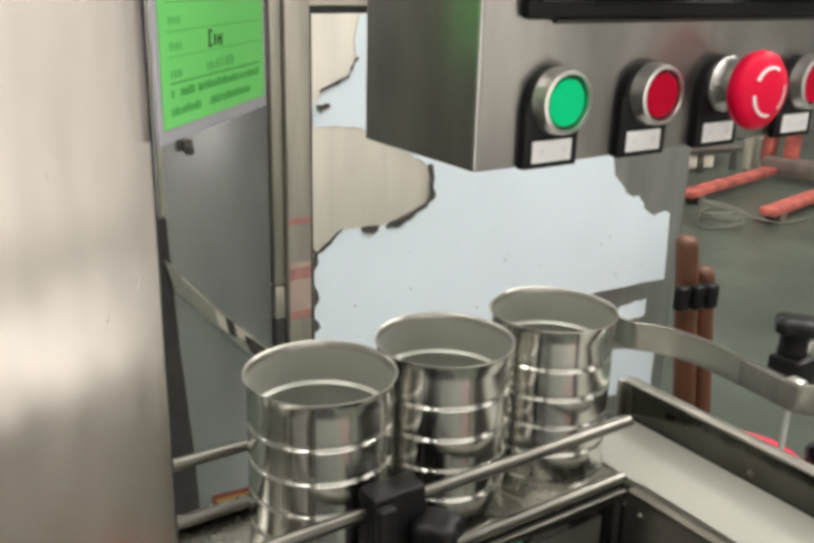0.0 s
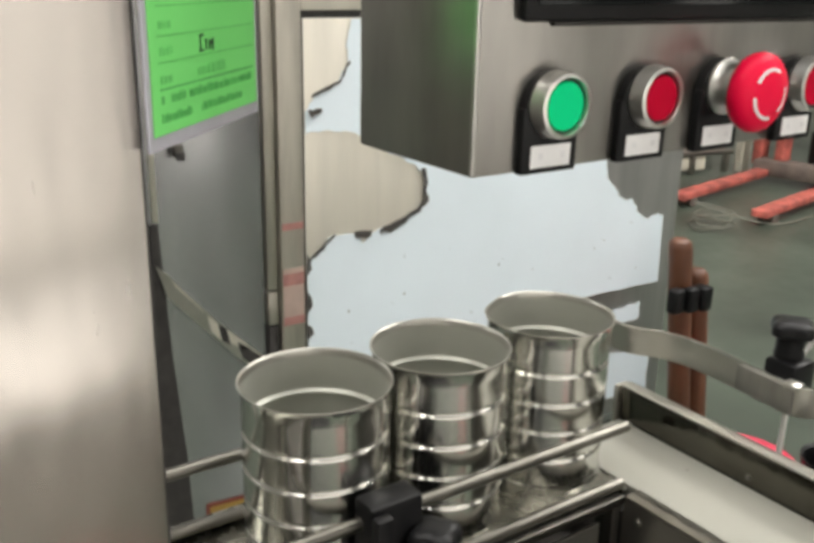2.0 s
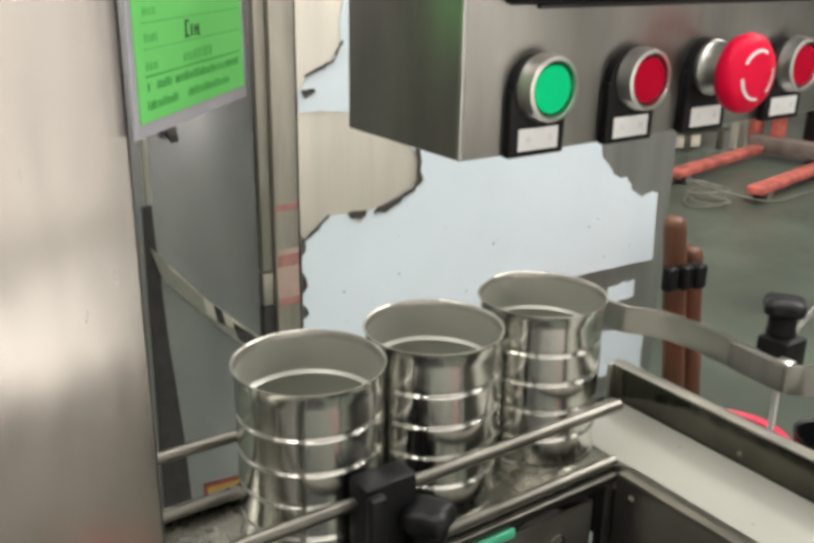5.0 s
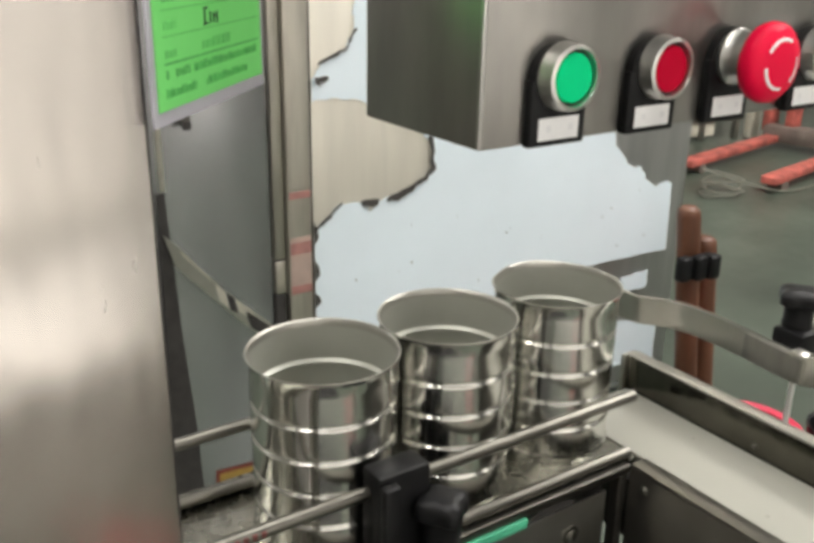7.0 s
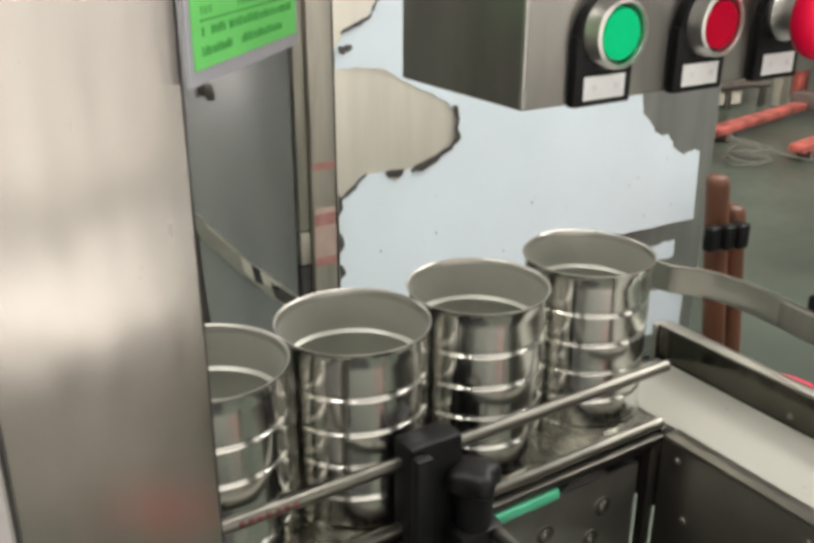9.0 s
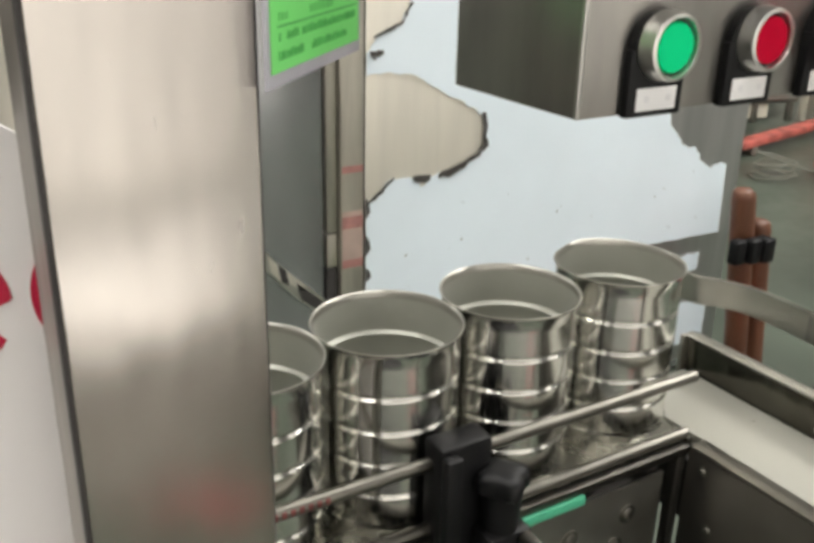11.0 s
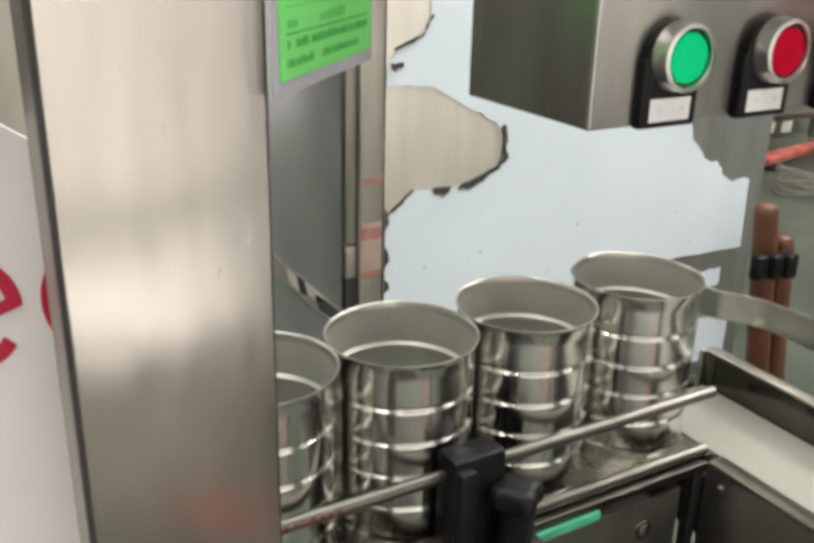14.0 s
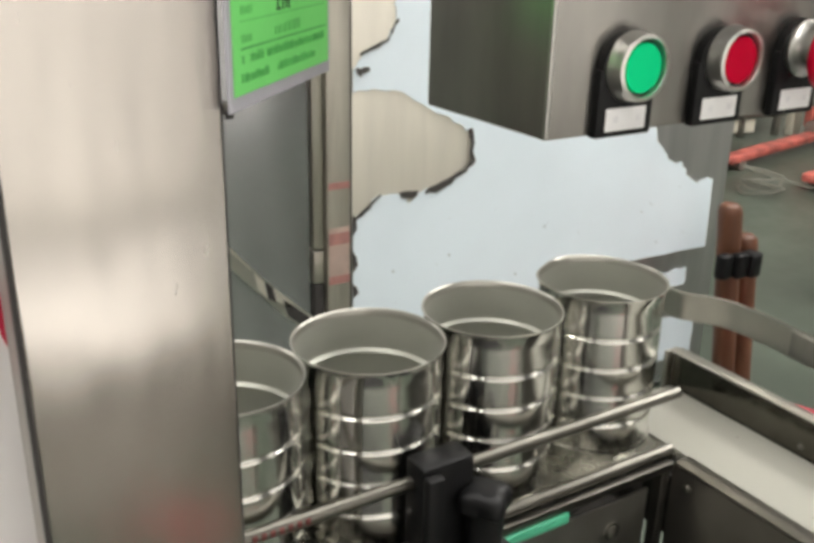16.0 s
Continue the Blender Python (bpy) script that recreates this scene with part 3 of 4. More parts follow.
def ppart(name, x0, x1, z0, z1, y0, y1, material, label="", bevel=0.0):
    return part(name, boxed((x0, y0, z0), (x1, y1, z1), bevel), material, pocket, label, 0)


ppart("sleeve", 0, PW, 0, 0.170, -0.0006, 0.0006, M["sleeve"], "glossy clear plastic sleeve", 0.0004)
ppart("paper", 0.0035, PW - 0.0035, 0.0055, 0.165, -0.0011, -0.0007, M["paper"], "bright green printed form")
for z in (0.0216, 0.0314, 0.0407, 0.0512, 0.0618, 0.0730, 0.0880):
    ppart("ruled_line", 0.010, PW - 0.008, z, z + (0.0007 if z < 0.03 else 0.0005), -0.0014, -0.00115, M["ink"] if z < 0.03 or z > 0.08 else M["faint_ink"])
random.seed(11)


def bars(x0, x1, z, h, material, lo=0.0015, hi=0.004, name="print_bar"):
    x = x0
    while x < x1:
        w = random.uniform(lo, hi)
        ppart(name, x, min(x + w, x1), z, z + h * random.uniform(0.7, 1.0), -0.0014, -0.00115, material)
        x += w + random.uniform(0.0005, 0.0014)


for z, spans in ((0.0166, ((0.011, 0.0135), (0.019, 0.031), (0.035, PW - 0.010))), (0.0098, ((0.010, 0.036), (0.046, 0.090)))):
    for x0, x1 in spans:
        bars(x0, x1, z, 0.0034, M["ink"], 0.0008, 0.0018)
for z in (0.0240, 0.0340, 0.0435, 0.0540, 0.0650):
    bars(0.011, 0.021, z, 0.0032, M["faint_ink"], 0.001, 0.003)
for z in (0.0240, 0.0540, 0.0650):
    bars(0.044, 0.072, z, 0.0042, M["faint_ink"], 0.003, 0.006)
bars(0.030, 0.092, 0.0775, 0.0052, M["ink"])
for x, z, w, h in ((0.0470, 0.0455, 0.0008, 0.0058), (0.0475, 0.0505, 0.0026, 0.0009), (0.0462, 0.0447, 0.0040, 0.0009), (0.0525, 0.0450, 0.0008, 0.0045),
                   (0.0560, 0.0450, 0.0008, 0.0040), (0.0565, 0.0470, 0.0030, 0.0009), (0.0592, 0.0445, 0.0008, 0.0048)):
    ppart("pen_stroke", x, x + w, z - 0.0118, z - 0.0118 + h, -0.0015, -0.00115, M["dark_ink"])
ppart("tape", -0.002, 0.012, 0.155, 0.168, -0.0019, -0.0016, M["sleeve"])

# ---- control box ----
BOX_Y, BOX_X0, BOX_X1, BOX_Z0, BOX_Z1 = 0.326, 0.258, 0.640, 1.2592, 1.56
cbox = thing("control_box", (0.45, 0.375, 1.261), "stainless steel control box with screen and push buttons", "control panel")
BP = (0.45, 0.375, 1.261)


def bpart(name, bm, material, label="", parent=None, smooth=35.0):
    return part(name, shifted(bm, BP), material, parent or cbox, label, smooth)


bpart("body", boxed((BOX_X0, BOX_Y, BOX_Z0), (BOX_X1, 0.424, BOX_Z1), 0.0012, 2), M["box_steel"], "satin steel housing")
bpart("corner_edge", boxed((BOX_X0 - 0.0007, BOX_Y - 0.0007, BOX_Z0 + 0.001), (BOX_X0 + 0.0018, BOX_Y + 0.0018, BOX_Z1), 0.0007, 3), M["ring"], "bright bent corner edge")
bpart("mounting_arm", boxed((0.1105, 0.352, 1.62), (0.50, 0.392, 1.66), 0.003), M["edge_steel"])
bpart("arm_post", boxed((0.43, 0.352, 1.5602), (0.47, 0.392, 1.6198), 0.003), M["edge_steel"])
bezel = bpart("screen_bezel", boxed((0.279, 0.319, 1.3285), (0.620, 0.3258, 1.535), 0.003), M["black"], "black touch screen frame")
bpart("display", boxed((0.286, 0.3178, 1.336), (0.613, 0.3189, 1.528), 0.0004), M["screen"], "dark switched-off screen", bezel)
bpart("gasket", boxed((0.300, 0.3225, 1.3265), (0.60, 0.3257, 1.3284), 0.0006), M["rubber"], "black gasket edge", bezel)


def disc_y(profile, x, y, z, seg=40):
    """A turned piece whose axis points to -y from (x, y, z)."""
    return lathe(profile, seg, Matrix.Translation((x, y, z)) @ pose(0, 0, 0, 90))


def push_button(x, z, cap, name, label, estop=False, ring_dx=0.0):
    axis, x = x + ring_dx, x - 0.0012
    b = bpart("legend_plate", boxed((x - 0.0176, BOX_Y - 0.0058, BOX_Z0 - 0.0005), (x + 0.0176, BOX_Y - 0.0002, z - 0.001), 0.0012), M["black"], "black legend plate holder")
    bpart("plate_ring", disc_y([(0.0, 0.0056), (0.0172, 0.0056), (0.0172, 0.0002)], x + 0.0006, BOX_Y, z - 0.002), M["black"], "", b)
    bpart("white_label", boxed((x - 0.0125, BOX_Y - 0.0064, BOX_Z0 + 0.0025), (x + 0.0128, BOX_Y - 0.0059, BOX_Z0 + 0.0132), 0.0002), M["label"], "white blank label", b)
    for k in (-0.008, 0.006):
        bpart("faint_mark", boxed((x + k, BOX_Y - 0.0066, BOX_Z0 + 0.0065), (x + k + 0.003, BOX_Y - 0.00645, BOX_Z0 + 0.0095)), M["label_ink"], "", b)
    x = axis
    if not estop:
        c = bpart("push_button", disc_y([(0.0162, 0.0058), (0.0162, 0.0072), (0.0153, 0.0085), (0.0156, 0.0125), (0.0151, 0.0142), (0.0134, 0.0147), (0.0129, 0.0138), (0.0129, 0.0090)], x, BOX_Y, z), M["ring"], "satin chrome button ring", None, 40)
        bpart("gap_ring", disc_y([(0.0, 0.0112), (0.0128, 0.0112)], x, BOX_Y, z), M["rubber"], "", c)
        bpart("cap", disc_y([(0.0115, 0.0113), (0.0115, 0.0128), (0.0110, 0.0134), (0.0, 0.0138)], x, BOX_Y, z), cap, label, c, 40)
    else:
        c = bpart("emergency_stop", disc_y([(0.0150, 0.0058), (0.0150, 0.0080), (0.0140, 0.0090), (0.0132, 0.0140), (0.0132, 0.0160), (0.0135, 0.0190), (0.0135, 0.0204)], x, BOX_Y, z), M["ring"], "satin chrome stop button neck", None, 40)
        bpart("mushroom_head", disc_y([(0.0, 0.0202), (0.0168, 0.0202), (0.0198, 0.0225), (0.0210, 0.0265), (0.0204, 0.0298), (0.0172, 0.0330), (0.0100, 0.0346), (0.0, 0.0351)], x, BOX_Y, z - 0.001, 48), cap, label, c, 60)
        for a0, span in ((62, 88), (186, 92), (312, 62)):
            bm = bmesh.new()
            rows = []
            for i in range(13):
                a = radians(a0 + span * i / 12)
                rows.append([bm.verts.new((x + r * math.cos(a), BOX_Y - h, z - 0.001 + r * math.sin(a))) for r, h in ((0.0118, 0.0345), (0.0134, 0.0341))])
            for p, q in zip(rows, rows[1:]):
                bm.faces.new((p[0], p[1], q[1], q[0]))
            bmesh.ops.recalc_face_normals(bm, faces=bm.faces)
            r = bmesh.ops.extrude_face_region(bm, geom=list(bm.faces))
            bmesh.ops.translate(bm, vec=(0, -0.0004, 0), verts=[v for v in r["geom"] if isinstance(v, bmesh.types.BMVert)])
            bmesh.ops.recalc_face_normals(bm, faces=bm.faces)
            bpart("arrow_arc", bm, M["label"], "white turning arrow", c)
    return b


BTN_Z = 1.2912
push_button(0.3018, BTN_Z, M["green_cap"], "green", "green push button cap")
push_button(0.3660, BTN_Z, M["red_cap"], "red", "dark red push button cap", ring_dx=0.0016)
push_button(0.4262, BTN_Z + 0.0022, M["estop_red"], "stop", "bright red mushroom stop head", True)
push_button(0.4980, BTN_Z, M["red_cap"], "red", "dark red push button cap", ring_dx=0.003)

# ---- cabinet behind with torn protective film ----
CY = 1.730
cab = thing("machine_cabinet", (1.4, 2.0, 0), "large steel machine cabinet with torn protective film", "cabinet")
AP = (1.4, 2.0, 0)


def apart(name, bm, material, label="", smooth=35.0, parent=None):
    return part(name, shifted(bm, AP), material, parent or cab, label, smooth)


apart("carcass", boxed((0.20, CY + 0.006, 0.02), (2.180, 2.5, 1.95), 0.004), M["grey_panel"])
apart("front_panel", boxed((0.918, CY, 0.05), (1.600, CY + 0.005, 1.252), 0.001), M["cabinet_steel"], "bright steel panel under the film")
# Right half of the panel: its darker reflection is put into the colour.
apart("front_panel", boxed((1.602, CY, 0.05), (2.187, CY + 0.005, 1.252), 0.001), M["dim_right_steel"], "steel panel under the film, greyed for a dark reflection")
apart("head_panel", boxed((0.906, CY - 0.006, 1.268), (2.187, CY + 0.005, 1.93), 0.002), M["cabinet_steel"])
apart("panel_gap", boxed((0.906, CY + 0.001, 1.2525), (2.187, CY + 0.005, 1.2675)), M["rubber"])
apart("corner_post", boxed((0.846, CY - 0.022, 0.03), (0.904, CY + 0.005, 1.93), 0.004), M["post_steel"], "bright folded steel corner post")
apart("post_gap", boxed((0.905, CY - 0.002, 0.03), (0.917, CY + 0.004, 1.252)), M["rubber"], "dark gap beside the post")
apart("hinge_strip", boxed((0.818, CY - 0.010, 0.672), (0.8435, CY + 0.005, 1.93), 0.002), M["post_steel"])
apart("hinge_strip", boxed((0.818, CY - 0.010, 0.590), (0.8435, CY + 0.005, 0.667), 0.002), M["post_steel"])
apart("hinge_foot", boxed((0.818, CY - 0.010, 0.03), (0.8435, CY + 0.005, 0.587), 0.002), M["rubber"])
apart("left_panel", boxed((0.22, CY - 0.002, 0.05), (0.812, CY + 0.005, 1.93), 0.001), M["grey_panel"], "grey satin steel panel")
apart("base", boxed((0.25, CY + 0.03, 0), (2.10, 2.45, 0.0195)), M["frame_steel"])
# Three faded red bands and one pale pink band across the post.
for z, h in ((0.808, 0.016), (0.680, 0.028), (0.586, 0.020)):
    apart("red_mark", boxed((0.849, CY - 0.0228, z), (0.901, CY - 0.0221, z + h)), M["red_mark"], "faded red mark")
apart("pink_band", boxed((0.849, CY - 0.0224, 0.606), (0.901, CY - 0.02205, 0.720)), M["pink_band"], "pale pink band")


def torn(points, jag, seed, per=5):
    """An outline whose listed corners are joined by ragged lines; jag: raggedness of each side in metres."""
    rnd = random.Random(seed)
    out = []
    for (p, j), (q, _) in zip(zip(points, jag), zip(points[1:] + points[:1], jag)):
        out.append(p)
        if j:
            for k in range(1, per):
                t = k / per
                out.append((p[0] + (q[0] - p[0]) * t + rnd.uniform(-j, j), p[1] + (q[1] - p[1]) * t + rnd.uniform(-j, j)))
    return out


FILM_MAIN = [(0.919, 0.722), (0.986, 0.775), (1.058, 0.771), (1.063, 0.745), (1.099, 0.767), (1.165, 0.776), (1.245, 0.820), (1.238, 0.885), (1.205, 0.918),
             (1.120, 0.960), (1.046, 1.003), (0.975, 1.016), (0.919, 1.012), (0.919, 1.060), (0.947, 1.095), (0.999, 1.117), (1.025, 1.155), (1.023, 1.204),
             (1.035, 1.250), (1.859, 1.250), (1.859, 0.868), (1.868, 0.815), (1.902, 0.785), (1.925, 0.752), (1.985, 0.735), (2.012, 0.695), (2.060, 0.668), (2.092, 0.680), (2.123, 0.674), (2.132, 0.460), (1.85, 0.468),
             (1.60, 0.452), (0.919, 0.43)]
FILM_JAG = [0.003, 0.004, 0.003, 0.004, 0.005, 0.006, 0.006, 0.004, 0.003, 0.002, 0.002, 0.002, 0, 0.003, 0.004, 0.003, 0.003, 0.002, 0, 0, 0.003, 0.004, 0.005, 0.005, 0.005, 0.004, 0.004, 0.003, 0.001, 0.003, 0.003, 0.003, 0]
apart("film", prism(torn(FILM_MAIN, FILM_JAG, 3), front(CY - 0.003), 0.0012), M["film"], "torn pale blue protective film")
apart("film_remnant", prism(torn([(1.944, 0.345), (2.060, 0.352), (2.062, 0.408), (1.944, 0.405)], [0.004] * 4, 5), front(CY - 0.003), 0.0012), M["film"], "scrap of pale film")
apart("film_remnant", prism(torn([(1.80, 0.12), (2.132, 0.095), (2.128, 0.235), (1.80, 0.285)], [0.004] * 4, 6), front(CY - 0.003), 0.0012), M["film"], "scrap of pale film")


def tear_strip(pts, w, seed):
    """A dark ragged strip along a torn edge."""
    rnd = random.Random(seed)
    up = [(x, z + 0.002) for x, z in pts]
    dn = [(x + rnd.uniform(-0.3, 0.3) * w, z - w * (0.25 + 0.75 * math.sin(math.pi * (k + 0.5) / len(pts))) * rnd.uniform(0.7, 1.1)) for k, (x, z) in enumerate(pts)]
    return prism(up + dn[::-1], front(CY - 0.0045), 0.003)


def between(p, q, n, j, seed):
    rnd = random.Random(seed)
    return [(p[0] + (q[0] - p[0]) * k / n + rnd.uniform(-j, j), p[1] + (q[1] - p[1]) * k / n + rnd.uniform(-j, j)) for k in range(n + 1)]


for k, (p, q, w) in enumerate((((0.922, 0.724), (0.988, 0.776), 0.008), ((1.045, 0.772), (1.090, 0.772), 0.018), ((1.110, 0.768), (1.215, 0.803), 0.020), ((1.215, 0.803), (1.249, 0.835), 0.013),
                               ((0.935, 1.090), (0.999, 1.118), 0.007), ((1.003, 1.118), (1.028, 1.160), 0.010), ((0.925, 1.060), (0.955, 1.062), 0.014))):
    apart("film_tear_strip", tear_strip(between(p, q, 7, 0.002, 20 + k), w, 40 + k), M["film_dark"], "dark ragged strip along the film tear")
apart("film_tear_strip", prism([(1.228, 0.905), (1.240, 0.905), (1.247, 0.870), (1.243, 0.850), (1.253, 0.825), (1.240, 0.812), (1.236, 0.850), (1.239, 0.870)], front(CY - 0.0045), 0.002), M["film_dark"], "dark ragged strip along the film tear")
random.seed(8)
for k in range(16):
    x, z = random.uniform(0.93, 2.05), random.uniform(0.48, 0.70)
    r = random.uniform(0.0012, 0.003)
    apart("speck", prism([(x + r * random.uniform(0.5, 1.2) * math.cos(a), z + r * random.uniform(0.5, 1.4) * math.sin(a)) for a in (0, 1.1, 2.2, 3.3, 4.4, 5.4)], front(CY - 0.0045), 0.0006), M["film_dark"] if k < 5 else M["cable"], "dark speck on the film")
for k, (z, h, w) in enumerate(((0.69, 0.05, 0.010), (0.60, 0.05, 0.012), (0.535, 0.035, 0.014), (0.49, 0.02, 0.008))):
    apart("film_tear_strip", prism([(0.919, z), (0.919 + w, z + 0.3 * h), (0.919 + 0.7 * w, z + 0.7 * h), (0.919, z + h)], front(CY - 0.0045), 0.002), M["film_dark"], "dark ragged strip along the film tear")

# Mirror image of a frame, built as a diagonal strip with pale and dark patches.
panel_reflection = apart("panel_reflection", prism([(0.570, 0.772), (0.594, 0.748), (0.660, 0.668), (0.700, 0.622), (0.812, 0.512), (0.812, 0.470), (0.742, 0.530), (0.663, 0.618), (0.590, 0.700)], front(CY - 0.004), 0.010), M["side_plate"], "diagonal frame reflection built as a dull strip")
apart("reflection_edge", prism([(0.600, 0.737), (0.660, 0.664), (0.668, 0.650), (0.606, 0.722)], front(CY - 0.0145), 0.001), M["cabinet_steel"], "", 35, panel_reflection)
apart("reflection_patch", prism([(0.672, 0.648), (0.695, 0.622), (0.702, 0.582), (0.680, 0.606)], front(CY - 0.0145), 0.001), M["cabinet_steel"], "", 35, panel_reflection)
apart("reflection_patch", prism([(0.696, 0.622), (0.714, 0.606), (0.722, 0.568), (0.704, 0.580)], front(CY - 0.0145), 0.0012), M["rubber"], "", 35, panel_reflection)
apart("reflection_patch", prism([(0.715, 0.604), (0.760, 0.560), (0.758, 0.546), (0.722, 0.572)], front(CY - 0.0145), 0.001), M["cabinet_steel"], "", 35, panel_reflection)
apart("reflection_patch", prism([(0.738, 0.572), (0.810, 0.508), (0.810, 0.478), (0.750, 0.528)], front(CY - 0.0145), 0.001), M["rubber"], "", 35, panel_reflection)
lock = apart("door_lock", boxed((0.619, CY - 0.022, 0.990), (0.641, CY - 0.002, 1.016), 0.006), M["frame_steel"], "small dark steel lock with a recess")
apart("lock_recess", boxed((0.622, CY - 0.026, 0.984), (0.640, CY - 0.0225, 1.000), 0.0016), M["rubber"], "", 35, lock)
# Near-black strip that widens towards the floor.
apart("dark_panel_strip", prism([(0.555, 0.03), (0.624, 0.03), (0.619, 0.14), (0.611, 0.335), (0.594, 0.56), (0.580, 0.857), (0.565, 0.857)], front(CY - 0.003), 0.006), M["rubber"], "dark tapered strip down the panel")

apart("bright_edge", boxed((0.572, CY - 0.006, 0.860), (0.5835, CY - 0.0022, 1.93), 0.001), M["cabinet_steel"], "bright folded door edge")
sticker = thing("warning_sticker", (0.70, CY - 0.003, 0.11), "yellow warning sticker with a red border", "sticker")
sticker.matrix_basis = pose(0.648, CY - 0.0032, 0.114, 0, 3.5, 0)
part("border", boxed((0, -0.0008, 0), (0.115, 0, 0.068)), M["red_ink"], sticker, "", 0)
part("field", boxed((0.008, -0.0013, 0.008), (0.107, -0.0009, 0.059)), M["yellow"], sticker, "yellow field", 0)
for k in range(5):
    part("print_bar", boxed((0.016 + 0.017 * k, -0.0016, 0.018), (0.027 + 0.017 * k, -0.00135, 0.034)), M["red_ink"], sticker, "", 0)

# ---- white sheet with crimson print, steel sheet beside the column ----
banner = thing("white_cover", (-0.15, 0.42, 0), "white plastic cover with crimson printed shapes", "cover")
NP = (-0.15, 0.42, 0)


def npart(name, bm, material, label="", smooth=35.0):
    return part(name, shifted(bm, NP), material, banner, label, smooth)


npart("sheet", prism([(-0.40, 0.0), (0.055, 0.0), (0.055, 1.247), (0.036, 1.2565), (-0.06, 1.325), (-0.40, 1.42)], front(0.424), 0.006), M["white_sheet"], "glossy white sheet")


def ring_stroke(cx, cz, rx, rz, w, a0, a1, y, n=28):
    out = []
    inn = []
    for i in range(n + 1):
        a = radians(a0 + (a1 - a0) * i / n)
        out.append((cx + rx * math.cos(a), cz + rz * math.sin(a)))
        inn.append((cx + (rx - w) * math.cos(a), cz + (rz - w * 1.2) * math.sin(a)))
    return prism(out + inn[::-1], front(y), 0.0006)


npart("crimson_shape", ring_stroke(0.006, 1.183, 0.0185, 0.0255, 0.0062, 5, 318, 0.4175), M["crimson"], "curved crimson shape")
npart("crimson_shape", prism([(-0.010, 1.1735), (-0.010, 1.1795), (0.0235, 1.1905), (0.0235, 1.1845)], front(0.4168), 0.0006), M["crimson"], "slanting crimson stroke")
npart("crimson_shape", ring_stroke(0.0505, 1.184, 0.0185, 0.0255, 0.0062, 60, 300, 0.4175), M["crimson"], "curved crimson shape")

side_sheet = thing("steel_sheet", (-0.1, 0.60, 0), "grey steel guard sheet standing behind the cover", "panel")
part("sheet", shifted(boxed((-0.60, 0.60, 0.0), (0.060, 0.604, 1.9), 0.001), (-0.1, 0.60, 0)), M["box_steel"], side_sheet)
part("fold", shifted(boxed((0.040, 0.585, 0.0), (0.060, 0.5995, 1.9), 0.002), (-0.1, 0.60, 0)), M["cabinet_steel"], side_sheet)

# ---- wooden poles ----
poles = thing("wooden_pole", (2.13, 1.59, 0), "pair of brown wooden poles held by black clamps", "pole")
PP = (2.13, 1.59, 0)
LEAN = Matrix(((1, 0, -0.16, 0), (0, 1, 0, 0), (0, 0, 1, 0), (0, 0, 0, 1)))  # tops tilt towards the cabinet
for x, y, z, r in ((2.028, 1.557, 0.660, 0.0335), (2.105, 1.560, 0.556, 0.0335)):
    bm = lathe([(0, 0), (r, 0), (r, z - 0.03), (r * 0.92, z - 0.010), (r * 0.6, z), (0, z + 0.002)], 24, LEAN @ Matrix.Translation((x + 0.16 * 0.48, y, 0)))
    part("pole", shifted(bm, PP), M["wood"], poles, "round brown wooden pole", 50)
for dx in (-0.040, 0.014, 0.062):
    part("clamp_pad", shifted(boxed((1.979 + 0.86 * dx - 0.0200, 1.478 - 0.25 * dx, 0.466), (1.979 + 0.86 * dx + 0.0200, 1.513 - 0.25 * dx, 0.537), 0.009, 3), PP), M["black"], poles, "black clamp pad")
part("clamp_band", shifted(boxed((1.955, 1.5140, 0.476), (2.070, 1.5225, 0.527), 0.003), PP), M["black"], poles, "black clamp band")

# ---- pallet truck and far things ----
truck = thing("pallet_truck", (5.8, 3.4, 0), "orange hand pallet truck parked on the floor", "pallet truck")
TP = (5.8, 3.4, 0)


def tpart(name, bm, material, label="", smooth=35.0):
    return part(name, shifted(bm, TP), material, truck, label, smooth)


def slanted(p, q, w, z0, z1):
    a = math.atan2(q[1] - p[1], q[0] - p[0])
    n = math.hypot(q[0] - p[0], q[1] - p[1])
    bm = boxed((0, -w / 2, z0), (n, w / 2, z1), 0.012)
    bmesh.ops.transform(bm, matrix=pose(p[0], p[1], 0, 0, 0, math.degrees(a)), verts=bm.verts)
    return bm


tpart("fork", slanted((4.42, 3.50), (5.56, 3.70), 0.10, 0.05, 0.098), M["orange"], "orange painted steel fork")
tpart("fork", slanted((4.50, 2.98), (5.66, 3.18), 0.10, 0.05, 0.098), M["orange"], "orange painted steel fork")
tpart("bridge", slanted((5.60, 3.78), (5.78, 2.98), 0.16, 0.05, 0.16), M["worn"], "worn grey cross bridge")
for y in (3.60, 3.775):
    tpart("upright", boxed((5.62, y, 0.10), (5.72, y + 0.07, 0.60), 0.012), M["orange"], "orange upright bar")
tpart("pump", lathe([(0, 0.1), (0.09, 0.1), (0.09, 0.42), (0.05, 0.46), (0, 0.46)], 20, Matrix.Translation((5.80, 3.42, 0))), M["black"], "black pump unit")
tpart("drawbar", tube([(5.85, 3.42, 0.40), (6.05, 3.46, 1.15)], 0.025, 12), M["black"])
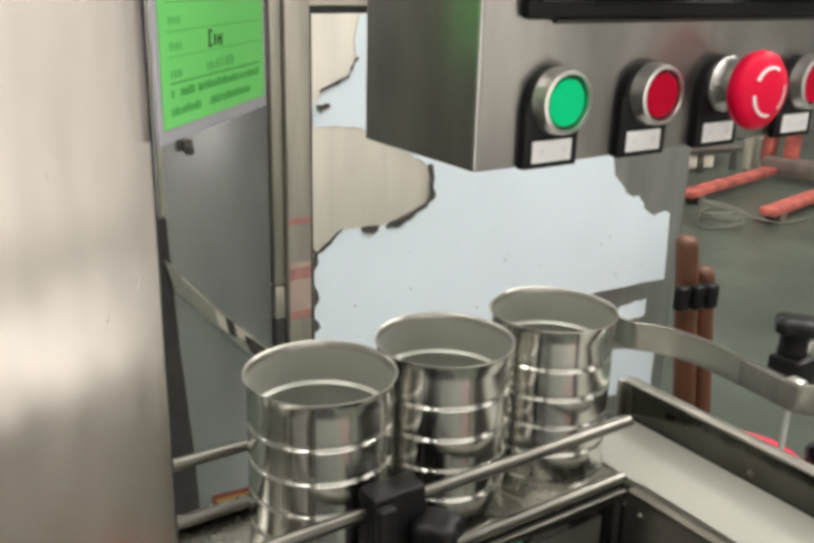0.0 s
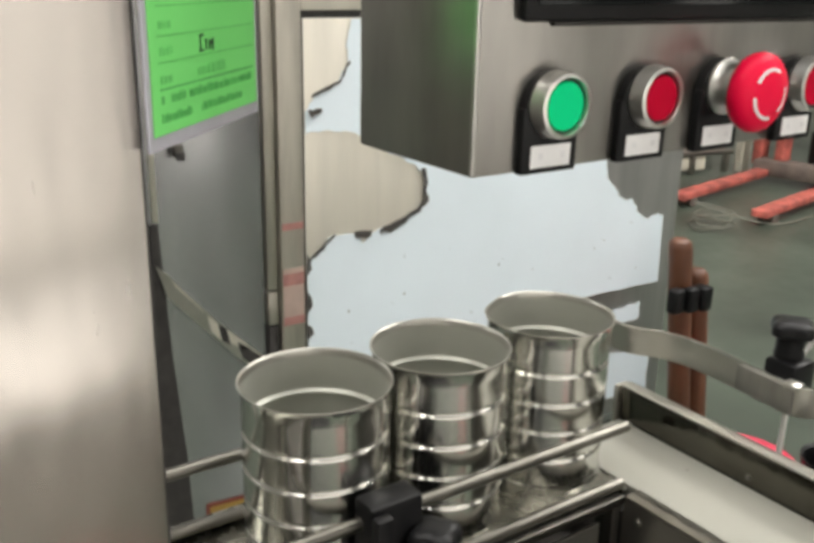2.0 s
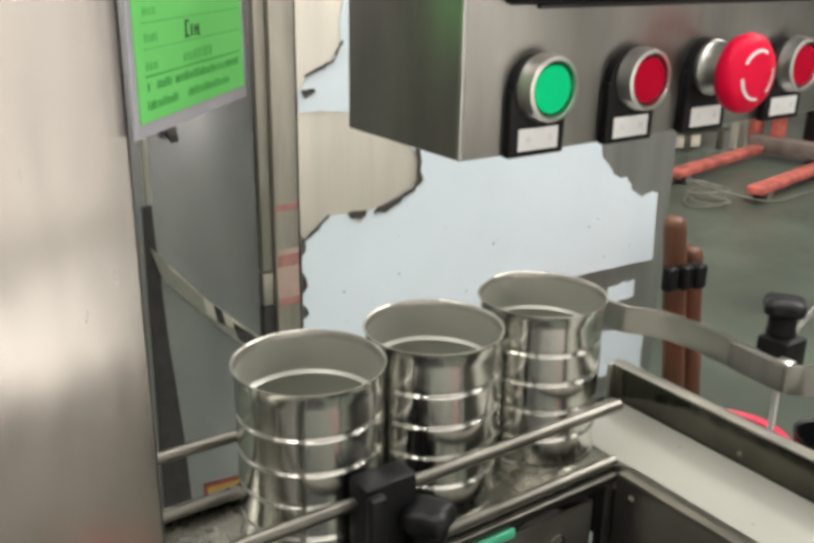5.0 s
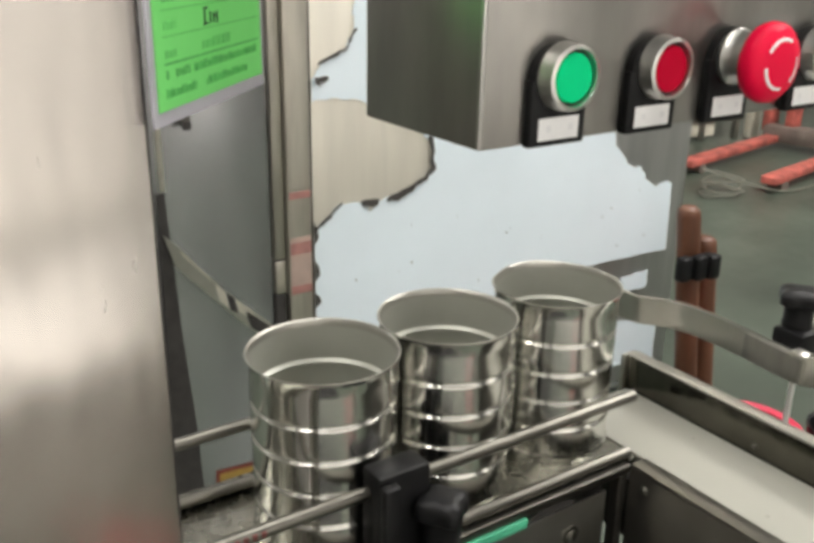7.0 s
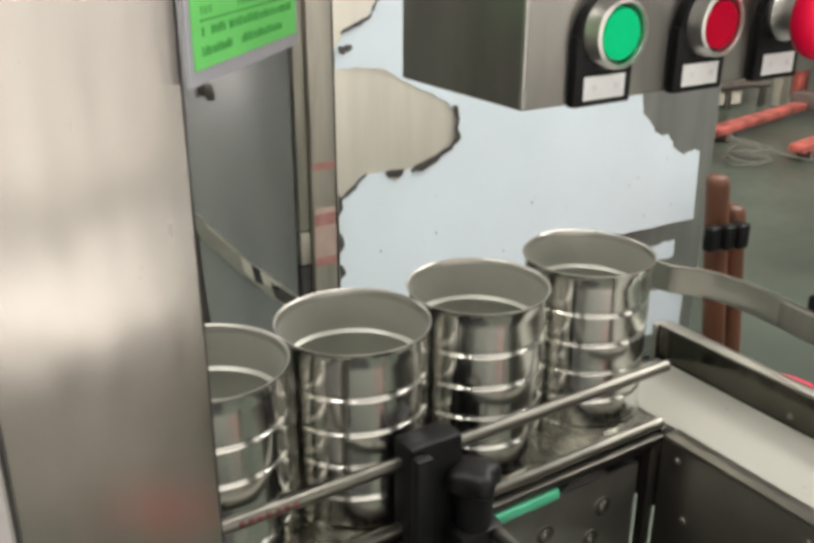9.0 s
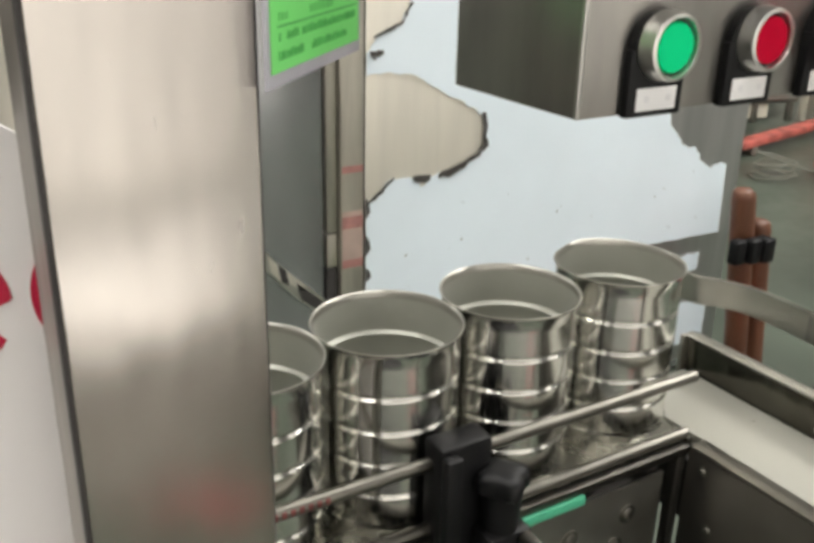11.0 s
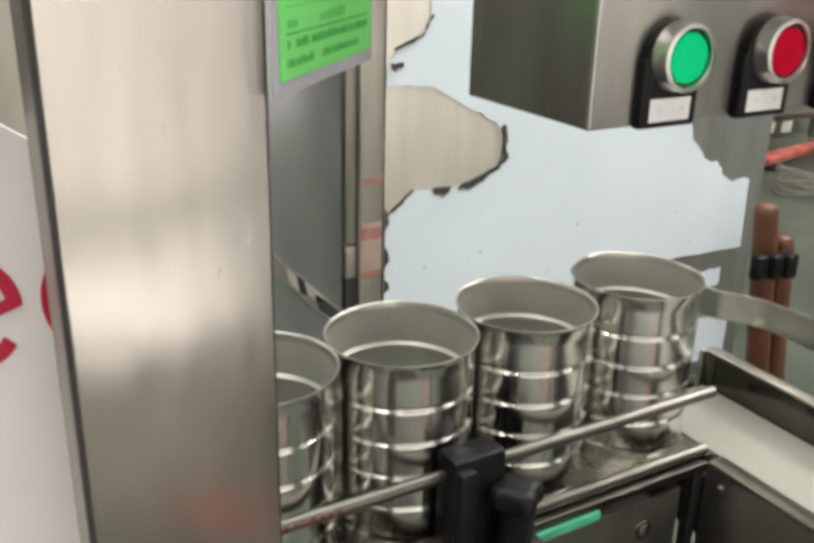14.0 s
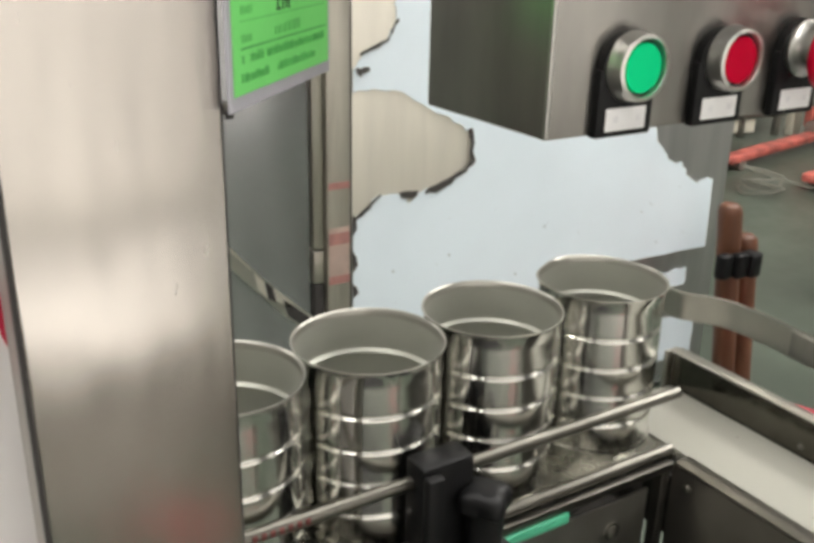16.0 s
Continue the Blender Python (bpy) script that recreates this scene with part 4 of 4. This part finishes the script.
for y in (3.36, 3.48):
    tpart("wheel", lathe([(0, -0.03), (0.09, -0.03), (0.1, -0.02), (0.1, 0.02), (0.09, 0.03), (0, 0.03)], 20, Matrix.Translation((5.90, y, 0.1)) @ pose(0, 0, 0, 90)), M["black"], "", 40)
for x, y in ((4.55, 3.52), (4.63, 3.00)):
    tpart("roller", lathe([(0, -0.05), (0.03, -0.05), (0.03, 0.05), (0, 0.05)], 14, Matrix.Translation((x, y, 0.031)) @ pose(0, 0, 0, 90)), M["worn"], "", 40)

trolley = thing("low_trolley", (5.4, 4.2, 0), "low trolley with cream side panels and dark rail", "trolley")
QP = (5.4, 4.2, 0)
M["cream"] = mat("cream_paint", (0.62, 0.58, 0.48), 0.5, 0.0, 0.15, 5)
part("rail", shifted(slanted((5.02, 4.17), (5.66, 4.03), 0.035, 0.135, 0.172), QP), M["edge_steel"], trolley, "dark steel rail")
part("deck", shifted(slanted((5.02, 4.40), (5.70, 4.25), 0.36, 0.150, 0.166), QP), M["worn"], trolley, "pale worn deck")
for k, (p, q) in enumerate((((5.06, 4.18), (5.30, 4.126)), ((5.345, 4.115), (5.44, 4.095)))):
    part("side_panel", shifted(slanted(p, q, 0.02, 0.03, 0.132), QP), M["cream"], trolley, "cream painted side panel")
for p in ((5.06, 4.16), (5.325, 4.10), (5.62, 4.035)):
    part("leg", shifted(boxed((p[0] - 0.02, p[1], 0), (p[0] + 0.02, p[1] + 0.04, 0.134), 0.004), QP), M["edge_steel"], trolley)
part("upright", shifted(boxed((5.70, 3.97, 0), (5.79, 4.04, 0.75), 0.006), QP), M["cream"], trolley, "cream painted upright")

pillar = structure("pillar", boxed((6.75, 4.72, 0), (7.05, 5.02, TOP), 0.02), M["carton"], "pale painted hall pillar")

coil = thing("cable_coil", (4.24, 3.09, 0), "loose coil of pale cable on the floor", "cable")
rnd = random.Random(2)
pts = []
for i in range(90):
    a = i * 0.30
    pts.append((0.115 * math.cos(a) * (1 + 0.12 * math.sin(a * 0.37)) + rnd.uniform(-0.01, 0.01), 0.105 * math.sin(a) * (1 + 0.15 * math.cos(a * 0.23)) + rnd.uniform(-0.01, 0.01), 0.012 + 0.0011 * i + 0.012 * math.sin(a * 1.7)))
pts += [(0.25, -0.12, 0.03), (0.45, -0.18, 0.012), (0.75, -0.15, 0.010), (1.0, -0.2, 0.010)]
part("cable", tube(smooth_path(pts, 3), 0.0042, 8), M["cable"], coil, "", 60)

basin = thing("red_basin", (1.915, 1.232, 0), "round red plastic basin standing on the floor", "basin")
part("bowl", lathe([(0, 0.0), (0.120, 0.0), (0.148, 0.134), (0.159, 0.142), (0.159, 0.149), (0.142, 0.143), (0.116, 0.008), (0, 0.008)], 40), M["pink"], basin, "", 40)


bucket = thing("black_bucket", (1.87, 0.95, 0), "black plastic bucket standing on the floor", "bucket")
part("bowl", lathe([(0, 0.0), (0.058, 0.0), (0.074, 0.29), (0.078, 0.30), (0.078, 0.305), (0.070, 0.300), (0.055, 0.008), (0, 0.008)], 32), M["black"], bucket, "", 40)


# ---- movement ----
def motions():
    rows = [(0.0, -0.62), (6.4, -0.31), (6.8, -0.271), (7.3, -0.136), (7.8, -0.001), (8.3, 0.134), (8.4, 0.162),
            (8.5, 0.187), (8.6, 0.212), (8.66, 0.2235), (8.8, 0.2240), (16.0, 0.2240)]
    walk(can_late, [(t, pose(x, 0.683, DECK, 0, 0, 210)) for t, x in rows])


motions()
